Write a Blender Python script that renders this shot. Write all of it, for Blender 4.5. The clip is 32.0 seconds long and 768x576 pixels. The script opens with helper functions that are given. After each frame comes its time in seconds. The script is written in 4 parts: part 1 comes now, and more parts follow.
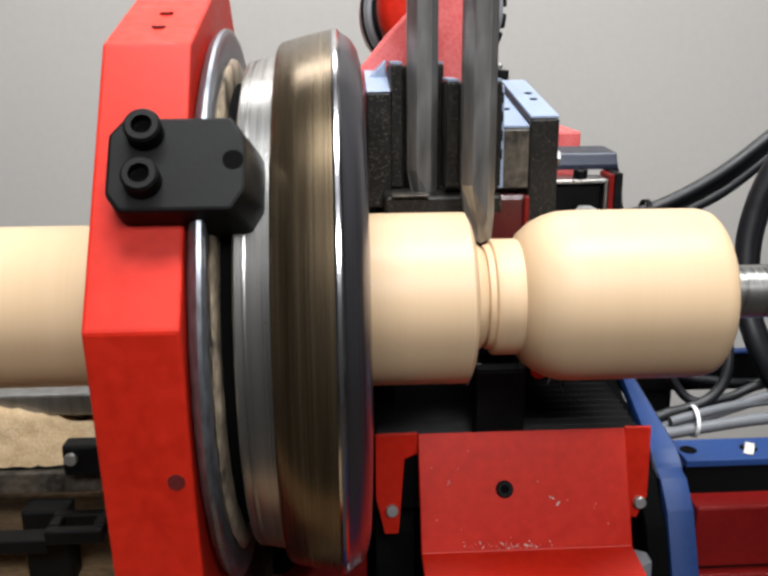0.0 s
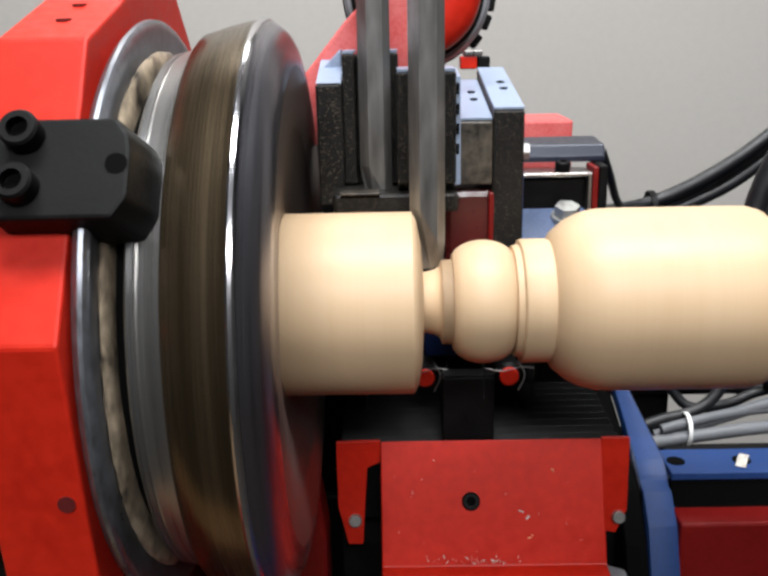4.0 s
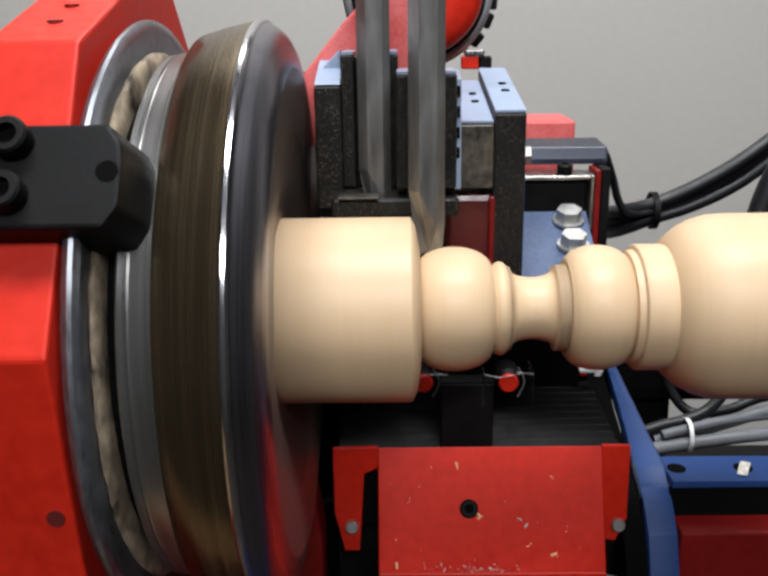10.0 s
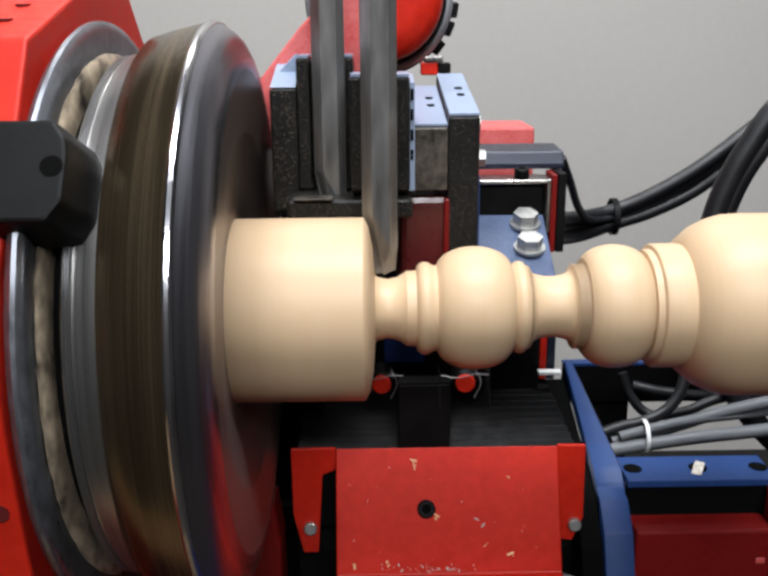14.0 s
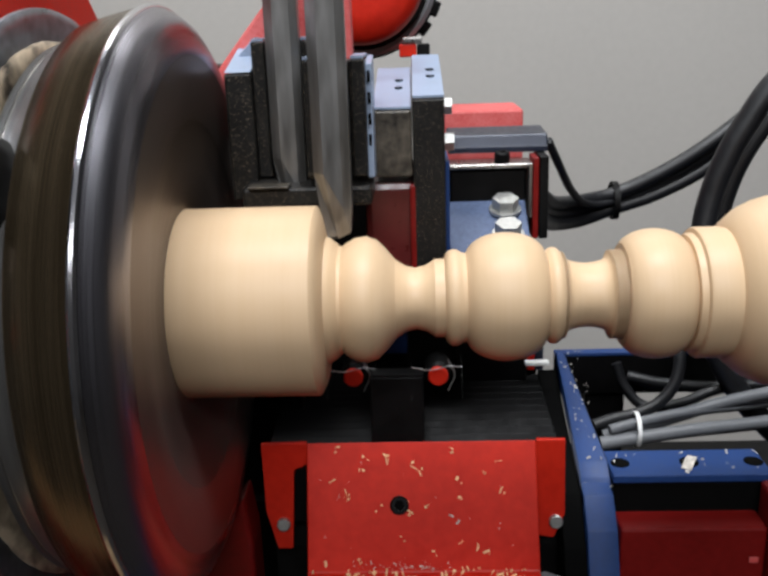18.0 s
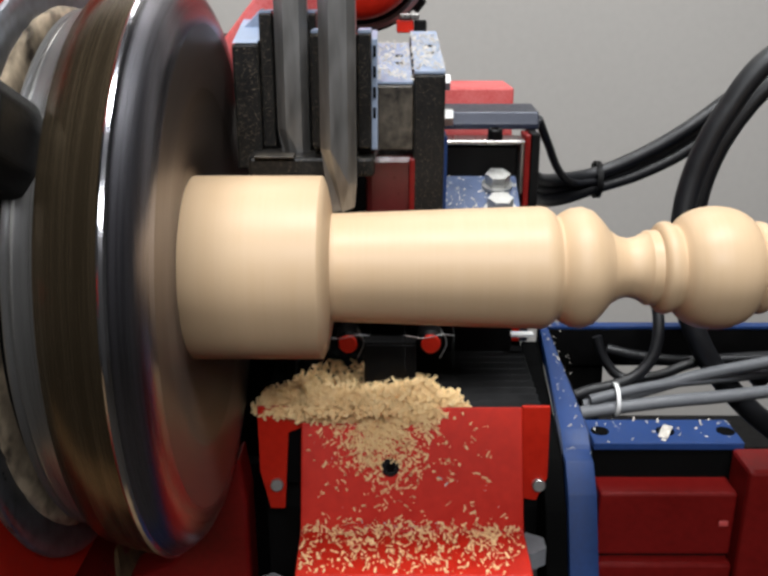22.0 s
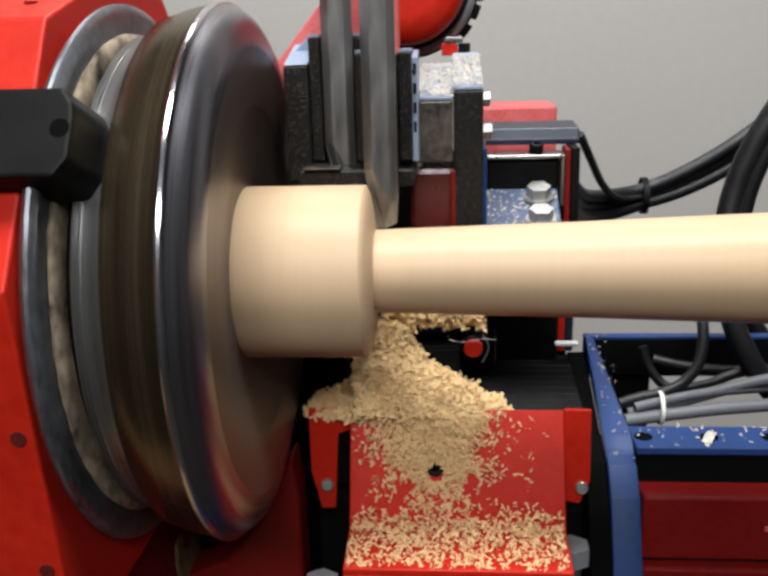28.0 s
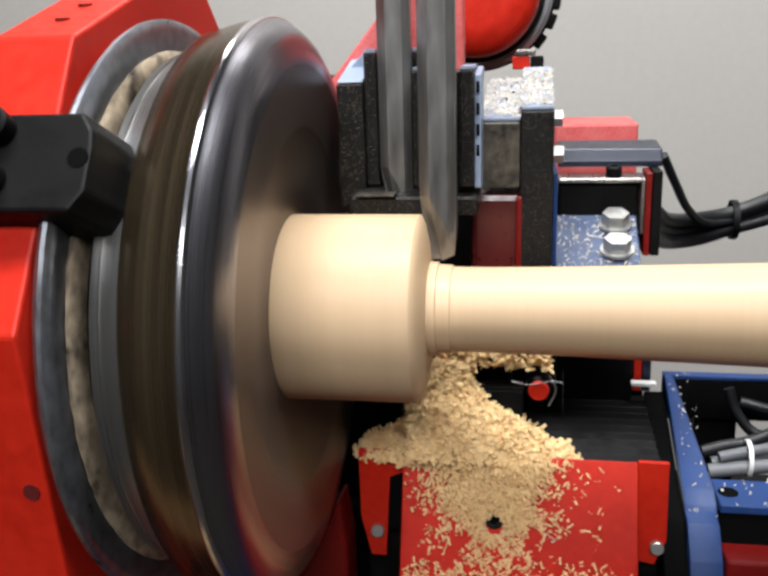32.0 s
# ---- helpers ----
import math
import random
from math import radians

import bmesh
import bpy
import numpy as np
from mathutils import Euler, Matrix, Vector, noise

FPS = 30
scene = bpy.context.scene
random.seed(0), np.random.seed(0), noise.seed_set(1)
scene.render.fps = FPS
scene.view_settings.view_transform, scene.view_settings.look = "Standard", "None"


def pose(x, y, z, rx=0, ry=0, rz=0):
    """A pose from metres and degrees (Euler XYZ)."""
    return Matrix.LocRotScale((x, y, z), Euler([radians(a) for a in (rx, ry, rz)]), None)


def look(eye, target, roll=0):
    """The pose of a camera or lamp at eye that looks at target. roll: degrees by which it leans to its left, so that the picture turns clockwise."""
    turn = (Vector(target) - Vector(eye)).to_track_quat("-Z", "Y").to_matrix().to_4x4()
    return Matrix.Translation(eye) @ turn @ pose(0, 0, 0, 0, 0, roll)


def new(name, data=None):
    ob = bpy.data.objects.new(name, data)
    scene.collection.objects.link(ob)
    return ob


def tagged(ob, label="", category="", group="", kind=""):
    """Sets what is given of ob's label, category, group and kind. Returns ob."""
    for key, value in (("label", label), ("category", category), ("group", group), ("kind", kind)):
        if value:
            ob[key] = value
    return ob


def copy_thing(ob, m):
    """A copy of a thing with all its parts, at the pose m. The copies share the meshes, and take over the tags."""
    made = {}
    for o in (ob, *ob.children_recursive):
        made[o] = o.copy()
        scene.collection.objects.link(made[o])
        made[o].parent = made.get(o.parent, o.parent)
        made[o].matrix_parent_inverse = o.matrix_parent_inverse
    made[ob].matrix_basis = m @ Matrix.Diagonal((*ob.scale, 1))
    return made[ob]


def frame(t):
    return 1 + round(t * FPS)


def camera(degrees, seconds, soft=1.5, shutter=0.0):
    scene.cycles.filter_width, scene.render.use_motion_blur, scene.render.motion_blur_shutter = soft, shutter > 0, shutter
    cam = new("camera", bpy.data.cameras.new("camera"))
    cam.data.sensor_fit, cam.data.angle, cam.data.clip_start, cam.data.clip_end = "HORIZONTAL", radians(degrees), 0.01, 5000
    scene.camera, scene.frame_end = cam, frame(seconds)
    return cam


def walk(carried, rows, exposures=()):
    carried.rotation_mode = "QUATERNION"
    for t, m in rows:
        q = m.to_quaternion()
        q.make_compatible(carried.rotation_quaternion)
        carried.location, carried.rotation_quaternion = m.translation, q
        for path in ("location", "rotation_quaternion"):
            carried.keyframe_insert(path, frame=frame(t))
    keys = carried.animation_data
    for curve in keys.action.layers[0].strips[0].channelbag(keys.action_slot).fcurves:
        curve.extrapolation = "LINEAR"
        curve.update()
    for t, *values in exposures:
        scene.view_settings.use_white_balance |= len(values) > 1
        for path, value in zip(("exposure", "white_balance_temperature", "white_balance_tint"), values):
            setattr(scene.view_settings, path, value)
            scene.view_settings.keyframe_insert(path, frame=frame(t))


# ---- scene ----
cam = camera(48.0, 32.0, soft=3.0, shutter=0.5)
PATH = [
    (0, (-0.0774, -0.4633, 1.1353), (-0.0520, 0.0178, 1.0015), -0.41),
    (0.5, (-0.0753, -0.4621, 1.1368), (-0.0515, 0.0188, 1.0018), -0.75),
    (1, (-0.0748, -0.4573, 1.1368), (-0.0534, 0.0232, 1.0002), -1.21),
    (1.5, (-0.0788, -0.4527, 1.1354), (-0.0602, 0.0273, 0.9966), -1.24),
    (2, (-0.0713, -0.4426, 1.1325), (-0.0442, 0.0361, 0.9906), -0.85),
    (2.5, (-0.0545, -0.4221, 1.1441), (-0.0386, 0.0559, 0.9981), -1.63),
    (3, (-0.0253, -0.4255, 1.1410), (-0.0285, 0.0530, 0.9959), -1.46),
    (3.5, (-0.0150, -0.4351, 1.1389), (-0.0222, 0.0441, 0.9963), -1.37),
    (5.5, (-0.0374, -0.4277, 1.1371), (-0.0374, 0.0501, 0.9898), -0.41),
    (6, (-0.0447, -0.4212, 1.1357), (-0.0424, 0.0561, 0.9869), -0.60),
    (6.5, (-0.0386, -0.4247, 1.1385), (-0.0373, 0.0524, 0.9889), -0.81),
    (7, (-0.0379, -0.4203, 1.1391), (-0.0362, 0.0570, 0.9901), -0.94),
    (7.5, (-0.0337, -0.4235, 1.1403), (-0.0338, 0.0542, 0.9927), -1.08),
    (8, (-0.0266, -0.4242, 1.1425), (-0.0266, 0.0536, 0.9952), -0.77),
    (8.5, (-0.0239, -0.4209, 1.1433), (-0.0244, 0.0567, 0.9952), -0.79),
    (9, (-0.0220, -0.4184, 1.1410), (-0.0251, 0.0590, 0.9924), -1.26),
    (9.5, (-0.0197, -0.4188, 1.1406), (-0.0233, 0.0585, 0.9916), -0.98),
    (10, (-0.0153, -0.4254, 1.1432), (-0.0219, 0.0523, 0.9959), -0.87),
    (10.5, (-0.0132, -0.4227, 1.1421), (-0.0214, 0.0551, 0.9950), -0.87),
    (11, (-0.0184, -0.4215, 1.1412), (-0.0207, 0.0566, 0.9948), -0.97),
    (11.5, (-0.0188, -0.4288, 1.1418), (-0.0124, 0.0503, 0.9990), -0.62),
    (12, (-0.0167, -0.4333, 1.1392), (-0.0061, 0.0463, 0.9983), -0.36),
    (12.5, (-0.0201, -0.4384, 1.1342), (-0.0104, 0.0418, 0.9953), -0.18),
    (13, (-0.0156, -0.4368, 1.1353), (-0.0073, 0.0432, 0.9957), -0.11),
    (13.5, (-0.0066, -0.4355, 1.1364), (0.0009, 0.0444, 0.9964), -0.43),
    (15.5, (0.0108, -0.4109, 1.1402), (-0.0039, 0.0671, 0.9943), -1.35),
    (16, (0.0458, -0.4063, 1.1376), (0.0172, 0.0690, 0.9851), -2.48),
    (16.5, (0.0482, -0.4166, 1.1427), (0.0235, 0.0612, 0.9972), -2.17),
    (17, (0.0473, -0.4142, 1.1415), (0.0247, 0.0640, 0.9971), -2.17),
    (17.5, (0.0468, -0.4131, 1.1390), (0.0248, 0.0649, 0.9940), -2.25),
    (18, (0.0439, -0.4148, 1.1334), (0.0238, 0.0628, 0.9867), -1.98),
    (18.5, (0.0488, -0.4114, 1.1224), (0.0328, 0.0647, 0.9705), -1.95),
    (19, (0.0437, -0.4138, 1.1190), (0.0323, 0.0630, 0.9687), -1.55),
    (19.5, (0.0487, -0.4125, 1.1234), (0.0365, 0.0645, 0.9738), -1.64),
    (20, (0.0395, -0.4098, 1.1087), (0.0275, 0.0660, 0.9556), -1.84),
    (20.5, (0.0713, -0.3624, 1.1233), (-0.0150, 0.0994, 0.9522), -1.12),
    (21, (0.0805, -0.3604, 1.1286), (-0.0172, 0.0947, 0.9459), -0.76),
    (21.5, (0.0406, -0.3825, 1.1287), (0.0013, 0.0857, 0.9576), -0.66),
    (22, (0.0260, -0.4323, 1.1352), (0.0252, 0.0413, 0.9748), -0.00),
    (22.5, (0.0193, -0.4311, 1.1343), (0.0225, 0.0428, 0.9748), -0.25),
    (23, (0.0105, -0.4296, 1.1365), (0.0135, 0.0446, 0.9781), -0.32),
    (23.5, (0.0086, -0.4292, 1.1325), (0.0106, 0.0459, 0.9768), -0.78),
    (24, (0.0090, -0.4263, 1.1372), (0.0043, 0.0486, 0.9807), -1.03),
    (24.5, (0.0165, -0.4255, 1.1360), (0.0070, 0.0495, 0.9803), -1.36),
    (25, (0.0165, -0.4332, 1.1333), (0.0069, 0.0423, 0.9788), -1.43),
    (25.5, (0.0190, -0.4484, 1.1365), (0.0109, 0.0297, 0.9904), -0.46),
    (27.5, (0.0384, -0.4570, 1.1333), (0.0242, 0.0228, 0.9932), -1.57),
    (28, (0.0409, -0.4629, 1.1257), (0.0015, 0.0154, 0.9854), -1.66),
    (28.5, (0.0541, -0.4636, 1.1241), (-0.0002, 0.0128, 0.9823), -1.91),
    (29, (0.0562, -0.4645, 1.1224), (0.0004, 0.0114, 0.9794), -0.90),
    (29.5, (0.0451, -0.4585, 1.1205), (-0.0116, 0.0165, 0.9750), -0.00),
    (30, (0.0490, -0.4496, 1.1223), (-0.0149, 0.0234, 0.9734), -0.41),
    (30.5, (0.0505, -0.4438, 1.1289), (-0.0177, 0.0302, 0.9852), -1.25),
    (31, (0.0525, -0.4263, 1.1349), (-0.0347, 0.0475, 1.0011), -2.63),
    (31.5, (0.0423, -0.4225, 1.1319), (-0.0374, 0.0533, 1.0004), -2.29),
    (32, (0.0486, -0.4169, 1.1311), (-0.0349, 0.0567, 0.9943), -1.88),
]
walk(cam, [(t, look(eye, target, roll)) for t, eye, target, roll in PATH], exposures=[(0, 0.02, 6500, 10), (2, 0.01, 6495, 10), (3, -0.09, 6490, 10), (6, 0.06, 6465, 10), (8, 0.06, 6450, 10), (9, -0.10, 6425, 10), (10, -0.26, 6400, 10), (11, -0.2, 6360, 10), (12, -0.08, 6310, 10), (13, -0.10, 6310, 10), (16, -0.38, 6310, 10), (18, -0.42, 6380, 10), (20, -0.39, 6450, 10), (22, -0.34, 6475, 10), (25, -0.36, 6510, 10), (28, -0.27, 6525, 10), (30, -0.14, 6525, 10), (31, 0.0, 6525, 10), (32, -0.02, 6525, 10)])

# ---- world and light ----
world = bpy.data.worlds.new("world")
scene.world = world
world.use_nodes = True
world.node_tree.nodes["Background"].inputs[0].default_value = (0.8, 0.9, 1.0, 1)
world.node_tree.nodes["Background"].inputs[1].default_value = 0.003


def area_lamp(name, eye, target, sx, sy, watts, colour):
    data = bpy.data.lights.new(name, "AREA")
    data.shape, data.size, data.size_y, data.energy, data.color = "RECTANGLE", sx, sy, watts, colour
    ob = new(name, data)
    ob.matrix_world = look(eye, target)
    return tagged(ob, kind="structure")


area_lamp("ceiling_lamp_1", (0.15, -0.35, 2.70), (0.1, 0.0, 1.0), 1.4, 0.4, 66, (0.96, 0.985, 1.0))
# fill light added in front to lift the upright faces, no known source
area_lamp("front_fill_lamp", (0.1, -1.95, 2.45), (0.1, -0.3, 1.0), 1.4, 0.4, 50, (0.98, 0.985, 1.0))
area_lamp("ceiling_lamp_3", (-0.1, 1.10, 2.70), (-0.1, 0.95, 0.0), 1.4, 0.4, 20, (1.0, 0.99, 0.97))



# ---- materials ----
def mat(name, colour, rough=0.5, metal=0.0, vary=0.25, scale=40.0, fine=400.0, bump=0.0, stretch=(1, 1, 1), tint=None, spec=0.5, coat=0.0):
    m = bpy.data.materials.new(name)
    m.use_nodes = True
    nt = m.node_tree
    b = nt.nodes["Principled BSDF"]
    b.inputs["Roughness"].default_value, b.inputs["Metallic"].default_value = rough, metal
    b.inputs["Specular IOR Level"].default_value = spec
    b.inputs["Coat Weight"].default_value = coat
    tc, mp = nt.nodes.new("ShaderNodeTexCoord"), nt.nodes.new("ShaderNodeMapping")
    mp.inputs["Scale"].default_value = stretch
    nt.links.new(tc.outputs["Object"], mp.inputs[0])
    n1, n2 = nt.nodes.new("ShaderNodeTexNoise"), nt.nodes.new("ShaderNodeTexNoise")
    n1.inputs["Scale"].default_value, n2.inputs["Scale"].default_value = scale, fine
    n1.inputs["Detail"].default_value = 5
    for n in (n1, n2):
        nt.links.new(mp.outputs[0], n.inputs["Vector"])
    mix = nt.nodes.new("ShaderNodeMath")
    mix.operation = "MULTIPLY_ADD"
    nt.links.new(n2.outputs[0], mix.inputs[0])
    mix.inputs[1].default_value = 0.5
    half = nt.nodes.new("ShaderNodeMath")
    half.operation = "MULTIPLY"
    half.inputs[1].default_value = 0.6
    nt.links.new(n1.outputs[0], half.inputs[0])
    nt.links.new(half.outputs[0], mix.inputs[2])
    ramp = nt.nodes.new("ShaderNodeValToRGB")
    dark = tint or tuple(c * (1 - vary) for c in colour)
    ramp.color_ramp.elements[0].position, ramp.color_ramp.elements[1].position = 0.38, 0.68
    ramp.color_ramp.elements[0].color, ramp.color_ramp.elements[1].color = (*dark, 1), (*colour, 1)
    nt.links.new(mix.outputs[0], ramp.inputs[0])
    nt.links.new(ramp.outputs[0], b.inputs["Base Color"])
    rr = nt.nodes.new("ShaderNodeMapRange")
    rr.inputs["From Min"].default_value, rr.inputs["From Max"].default_value = 0.3, 0.75
    rr.inputs["To Min"].default_value, rr.inputs["To Max"].default_value = max(0.03, rough - 0.1), min(1.0, rough + 0.12)
    nt.links.new(mix.outputs[0], rr.inputs[0])
    nt.links.new(rr.outputs[0], b.inputs["Roughness"])
    if bump:
        bp = nt.nodes.new("ShaderNodeBump")
        bp.inputs["Strength"].default_value, bp.inputs["Distance"].default_value = bump, 0.001
        nt.links.new(mix.outputs[0], bp.inputs["Height"])
        nt.links.new(bp.outputs[0], b.inputs["Normal"])
    return m


def speckled(name, colour, speck, amount=0.62, scale=260.0, rough=0.5, metal=0.0):
    """A surface dusted with small pale specks."""
    m = mat(name, colour, rough, metal, 0.5, 60, 500, 0.15, spec=0.2)
    nt = m.node_tree
    b = nt.nodes["Principled BSDF"]
    old = b.inputs["Base Color"].links[0].from_socket
    tc, n = nt.nodes.new("ShaderNodeTexCoord"), nt.nodes.new("ShaderNodeTexNoise")
    n.inputs["Scale"].default_value, n.inputs["Detail"].default_value = scale, 2
    nt.links.new(tc.outputs["Object"], n.inputs["Vector"])
    ramp = nt.nodes.new("ShaderNodeValToRGB")
    ramp.color_ramp.elements[0].position, ramp.color_ramp.elements[1].position = amount, amount + 0.04
    nt.links.new(n.outputs[0], ramp.inputs[0])
    mix = nt.nodes.new("ShaderNodeMix")
    mix.data_type = "RGBA"
    nt.links.new(ramp.outputs[0], mix.inputs[0])
    nt.links.new(old, mix.inputs[6])
    mix.inputs[7].default_value = (*speck, 1)
    nt.links.new(mix.outputs[2], b.inputs["Base Color"])
    return m


RED = mat("red_paint", (0.54, 0.020, 0.0075), 0.40, 0, 0.12, 14, 160, 0.12, tint=(0.42, 0.013, 0.0055), spec=0.22)
# pinkish red: dust together with the pale glare, both in the colour
RED_DUST_GLARE = mat("red_paint_dust_and_glare", (0.60, 0.13, 0.125), 0.6, 0, 0.3, 60, 420, 0.1, tint=(0.50, 0.055, 0.05))
# polished steel, made brighter to draw the highlight along the chuck's edge
EDGE = mat("edge_highlight_steel", (0.62, 0.62, 0.65), 0.14, 1.0, 0.15, 5, 40, 0.0, (30, 1, 1))
# darker copy of the red, with the shade low on the machine painted in
RED_SHADED = mat("shaded_red_paint", (0.17, 0.007, 0.006), 0.35, 0, 0.3, 20, 200, 0.05, spec=0.25)
BLUE = mat("blue_paint", (0.012, 0.042, 0.155), 0.5, 0, 0.25, 25, 300, 0.08, spec=0.35)
BLACK = mat("black_oxide_steel", (0.0038, 0.0036, 0.0037), 0.5, 0.0, 0.5, 60, 500, 0.12, spec=0.15)
GRIMY = speckled("grimy_black_steel", (0.012, 0.0115, 0.011), (0.14, 0.113, 0.082), 0.628, 1150, 0.38, 0.0)
DIRTY = mat("oily_dirty_steel", (0.10, 0.085, 0.065), 0.4, 0.2, 0.6, 45, 220, 0.2, tint=(0.016, 0.014, 0.012))
# pale blue that paints cool light glancing off tops; also pale steel parts
TOPS = mat("pale_blue_sheen_steel", (0.30, 0.37, 0.50), 0.38, 0.3, 0.2, 40, 400, 0.05)
STEEL = mat("ground_steel", (0.31, 0.305, 0.30), 0.36, 0.8, 0.5, 16, 90, 0.03, (2, 2, 0.35), tint=(0.15, 0.145, 0.135))
STEEL_DULL = mat("dull_turned_steel", (0.205, 0.152, 0.094), 0.23, 0.9, 0.35, 6, 60, 0.03, (25, 1, 1), tint=(0.055, 0.039, 0.021))
SILVER = mat("bright_turned_steel", (0.42, 0.41, 0.395), 0.28, 0.95, 0.3, 6, 60, 0.03, (25, 1, 1))
CHROME = mat("polished_chuck_face", (0.275, 0.266, 0.295), 0.28, 1.0, 0.2, 5, 40, 0.0, (30, 1, 1))
GREASE = mat("greasy_seal_ring", (0.50, 0.40, 0.285), 0.36, 0.2, 0.6, 34, 130, 0.25, (4, 1, 1), tint=(0.035, 0.028, 0.022))
RING = mat("oily_ring_steel", (0.27, 0.285, 0.32), 0.32, 0.8, 0.6, 22, 120, 0.06, (4, 1, 1), tint=(0.11, 0.11, 0.115))
RING_GREY = mat("grey_cast_ring", (0.30, 0.31, 0.33), 0.45, 0.3, 0.2, 40, 300, 0.05)
RUBBER = mat("black_bellows_rubber", (0.0022, 0.0022, 0.0025), 0.42, 0, 0.3, 80, 500, 0.1, spec=0.10)
HOSE = mat("dark_cable_sheath", (0.007, 0.0073, 0.009), 0.45, 0, 0.3, 60, 400, 0.05)
GREY_CABLE = mat("grey_cable_sheath", (0.13, 0.135, 0.145), 0.5, 0, 0.2, 60, 400, 0.05)
WHITE = mat("white_plastic", (0.8, 0.8, 0.78), 0.5, 0, 0.1)
BOLT = mat("zinc_plated_steel", (0.52, 0.52, 0.50), 0.36, 0.8, 0.25, 80, 400, 0.05)
# near-black that paints the shade of holes, slots, gaps and recesses
HOLE_SHADE = mat("painted_hole_shade", (0.003, 0.003, 0.003), 0.9, spec=0.05)
WOOD = mat("pale_turned_pine", (0.560, 0.401, 0.250), 0.42, 0, 0.1, 3, 20, 0.002, (30, 1, 1), tint=(0.540, 0.380, 0.231), spec=0.36)
CHIP = mat("wood_shavings", (0.93, 0.72, 0.40), 0.7, 0, 0.4, 150, 600, 0.0, tint=(0.80, 0.56, 0.28), spec=0.2)
def thin(m, share):
    """Lets part of the light through a thin shaving."""
    nt = m.node_tree
    b, out = nt.nodes["Principled BSDF"], nt.nodes["Material Output"]
    tr, mix = nt.nodes.new("ShaderNodeBsdfTranslucent"), nt.nodes.new("ShaderNodeMixShader")
    nt.links.new(b.inputs["Base Color"].links[0].from_socket, tr.inputs[0])
    mix.inputs[0].default_value = share
    nt.links.new(b.outputs[0], mix.inputs[1])
    nt.links.new(tr.outputs[0], mix.inputs[2])
    nt.links.new(mix.outputs[0], out.inputs[0])


thin(CHIP, 0.28)
SATIN = mat("satin_chuck_dish", (0.20, 0.165, 0.150), 0.42, 0.95, 0.25, 5, 40, 0.0, (30, 1, 1))
DARK_WOOD = mat("dark_rough_timber", (0.26, 0.165, 0.080), 0.85, 0, 0.5, 22, 160, 0.6, (1, 4, 4), tint=(0.085, 0.052, 0.024))
PANEL = mat("grey_brown_panel", (0.24, 0.20, 0.155), 0.8, 0, 0.3, 20, 150, 0.2)
DUST = mat("sawdust_heap", (0.62, 0.47, 0.29), 0.9, 0, 0.4, 110, 700, 0.9, tint=(0.44, 0.30, 0.16))
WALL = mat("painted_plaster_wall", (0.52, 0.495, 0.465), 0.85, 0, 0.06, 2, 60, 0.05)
# unseen walls and ceiling are darkened to hold down fill light and reflections
DIM_WALL = mat("darkened_unseen_wall", (0.085, 0.082, 0.08), 0.85, 0, 0.1, 2, 60, 0.05)
CEIL = mat("darkened_unseen_ceiling", (0.16, 0.16, 0.17), 0.9, 0, 0.05, 2, 60, 0.05)
# floor brown taken far down so the lower chuck rim mirrors darkness
FLOOR = mat("darkened_unseen_floor", (0.025, 0.019, 0.013), 0.8, 0, 0.5, 12, 150, 0.3)
# shavings greyed in the colour for strong light on them; also dust specks
PALE_CHIP = mat("bleached_chips_and_dust", (0.62, 0.58, 0.52), 0.7, 0, 0.4, 150, 600, 0.0, tint=(0.32, 0.29, 0.25), spec=0.3)
PLATE = mat("grey_blue_plate", (0.075, 0.105, 0.19), 0.35, 0.1, 0.3, 60, 400, 0.1)
NAVY = mat("dark_blue_steel", (0.012, 0.017, 0.035), 0.35, 0.2, 0.3, 40, 300, 0.05)
MAROON = mat("dark_maroon_guard", (0.10, 0.012, 0.012), 0.3, 0, 0.3, 30, 200, 0.05)


CLEAR = mat("clear_plastic", (0.85, 0.84, 0.80), 0.12, 0, 0.1, spec=0.5)
CLEAR.node_tree.nodes["Principled BSDF"].inputs["Transmission Weight"].default_value = 1.0
CLEAR.node_tree.nodes["Principled BSDF"].inputs["IOR"].default_value = 1.1


# ---- mesh helpers ----
def part(name, bm, material, parent=None, label="", smooth=False):
    bmesh.ops.recalc_face_normals(bm, faces=bm.faces)
    me = bpy.data.meshes.new(name)
    bm.to_mesh(me)
    bm.free()
    me.materials.append(material)
    if smooth:
        me.shade_smooth()
        me.set_sharp_from_angle(angle=radians(38))
    ob = new(name, me)
    if parent is not None:
        ob.parent = parent
    if label:
        ob["label"] = label
    return ob


def thing(name, label, category, group="", at=(0, 0, 0), kind=""):
    ob = new(name)
    ob.empty_display_size = 0.02
    ob.location = at
    return tagged(ob, label, category, group, kind)


def box(x0, x1, y0, y1, z0, z1, bevel=0.0, m=None):
    bm = bmesh.new()
    bmesh.ops.create_cube(bm, size=1)
    for v in bm.verts:
        v.co = Vector((x0 + (v.co.x + 0.5) * (x1 - x0), y0 + (v.co.y + 0.5) * (y1 - y0), z0 + (v.co.z + 0.5) * (z1 - z0)))
    if bevel:
        bmesh.ops.bevel(bm, geom=bm.edges[:], offset=bevel, segments=2, affect="EDGES", profile=0.5)
    if m is not None:
        bmesh.ops.transform(bm, matrix=m, verts=bm.verts)
    return bm


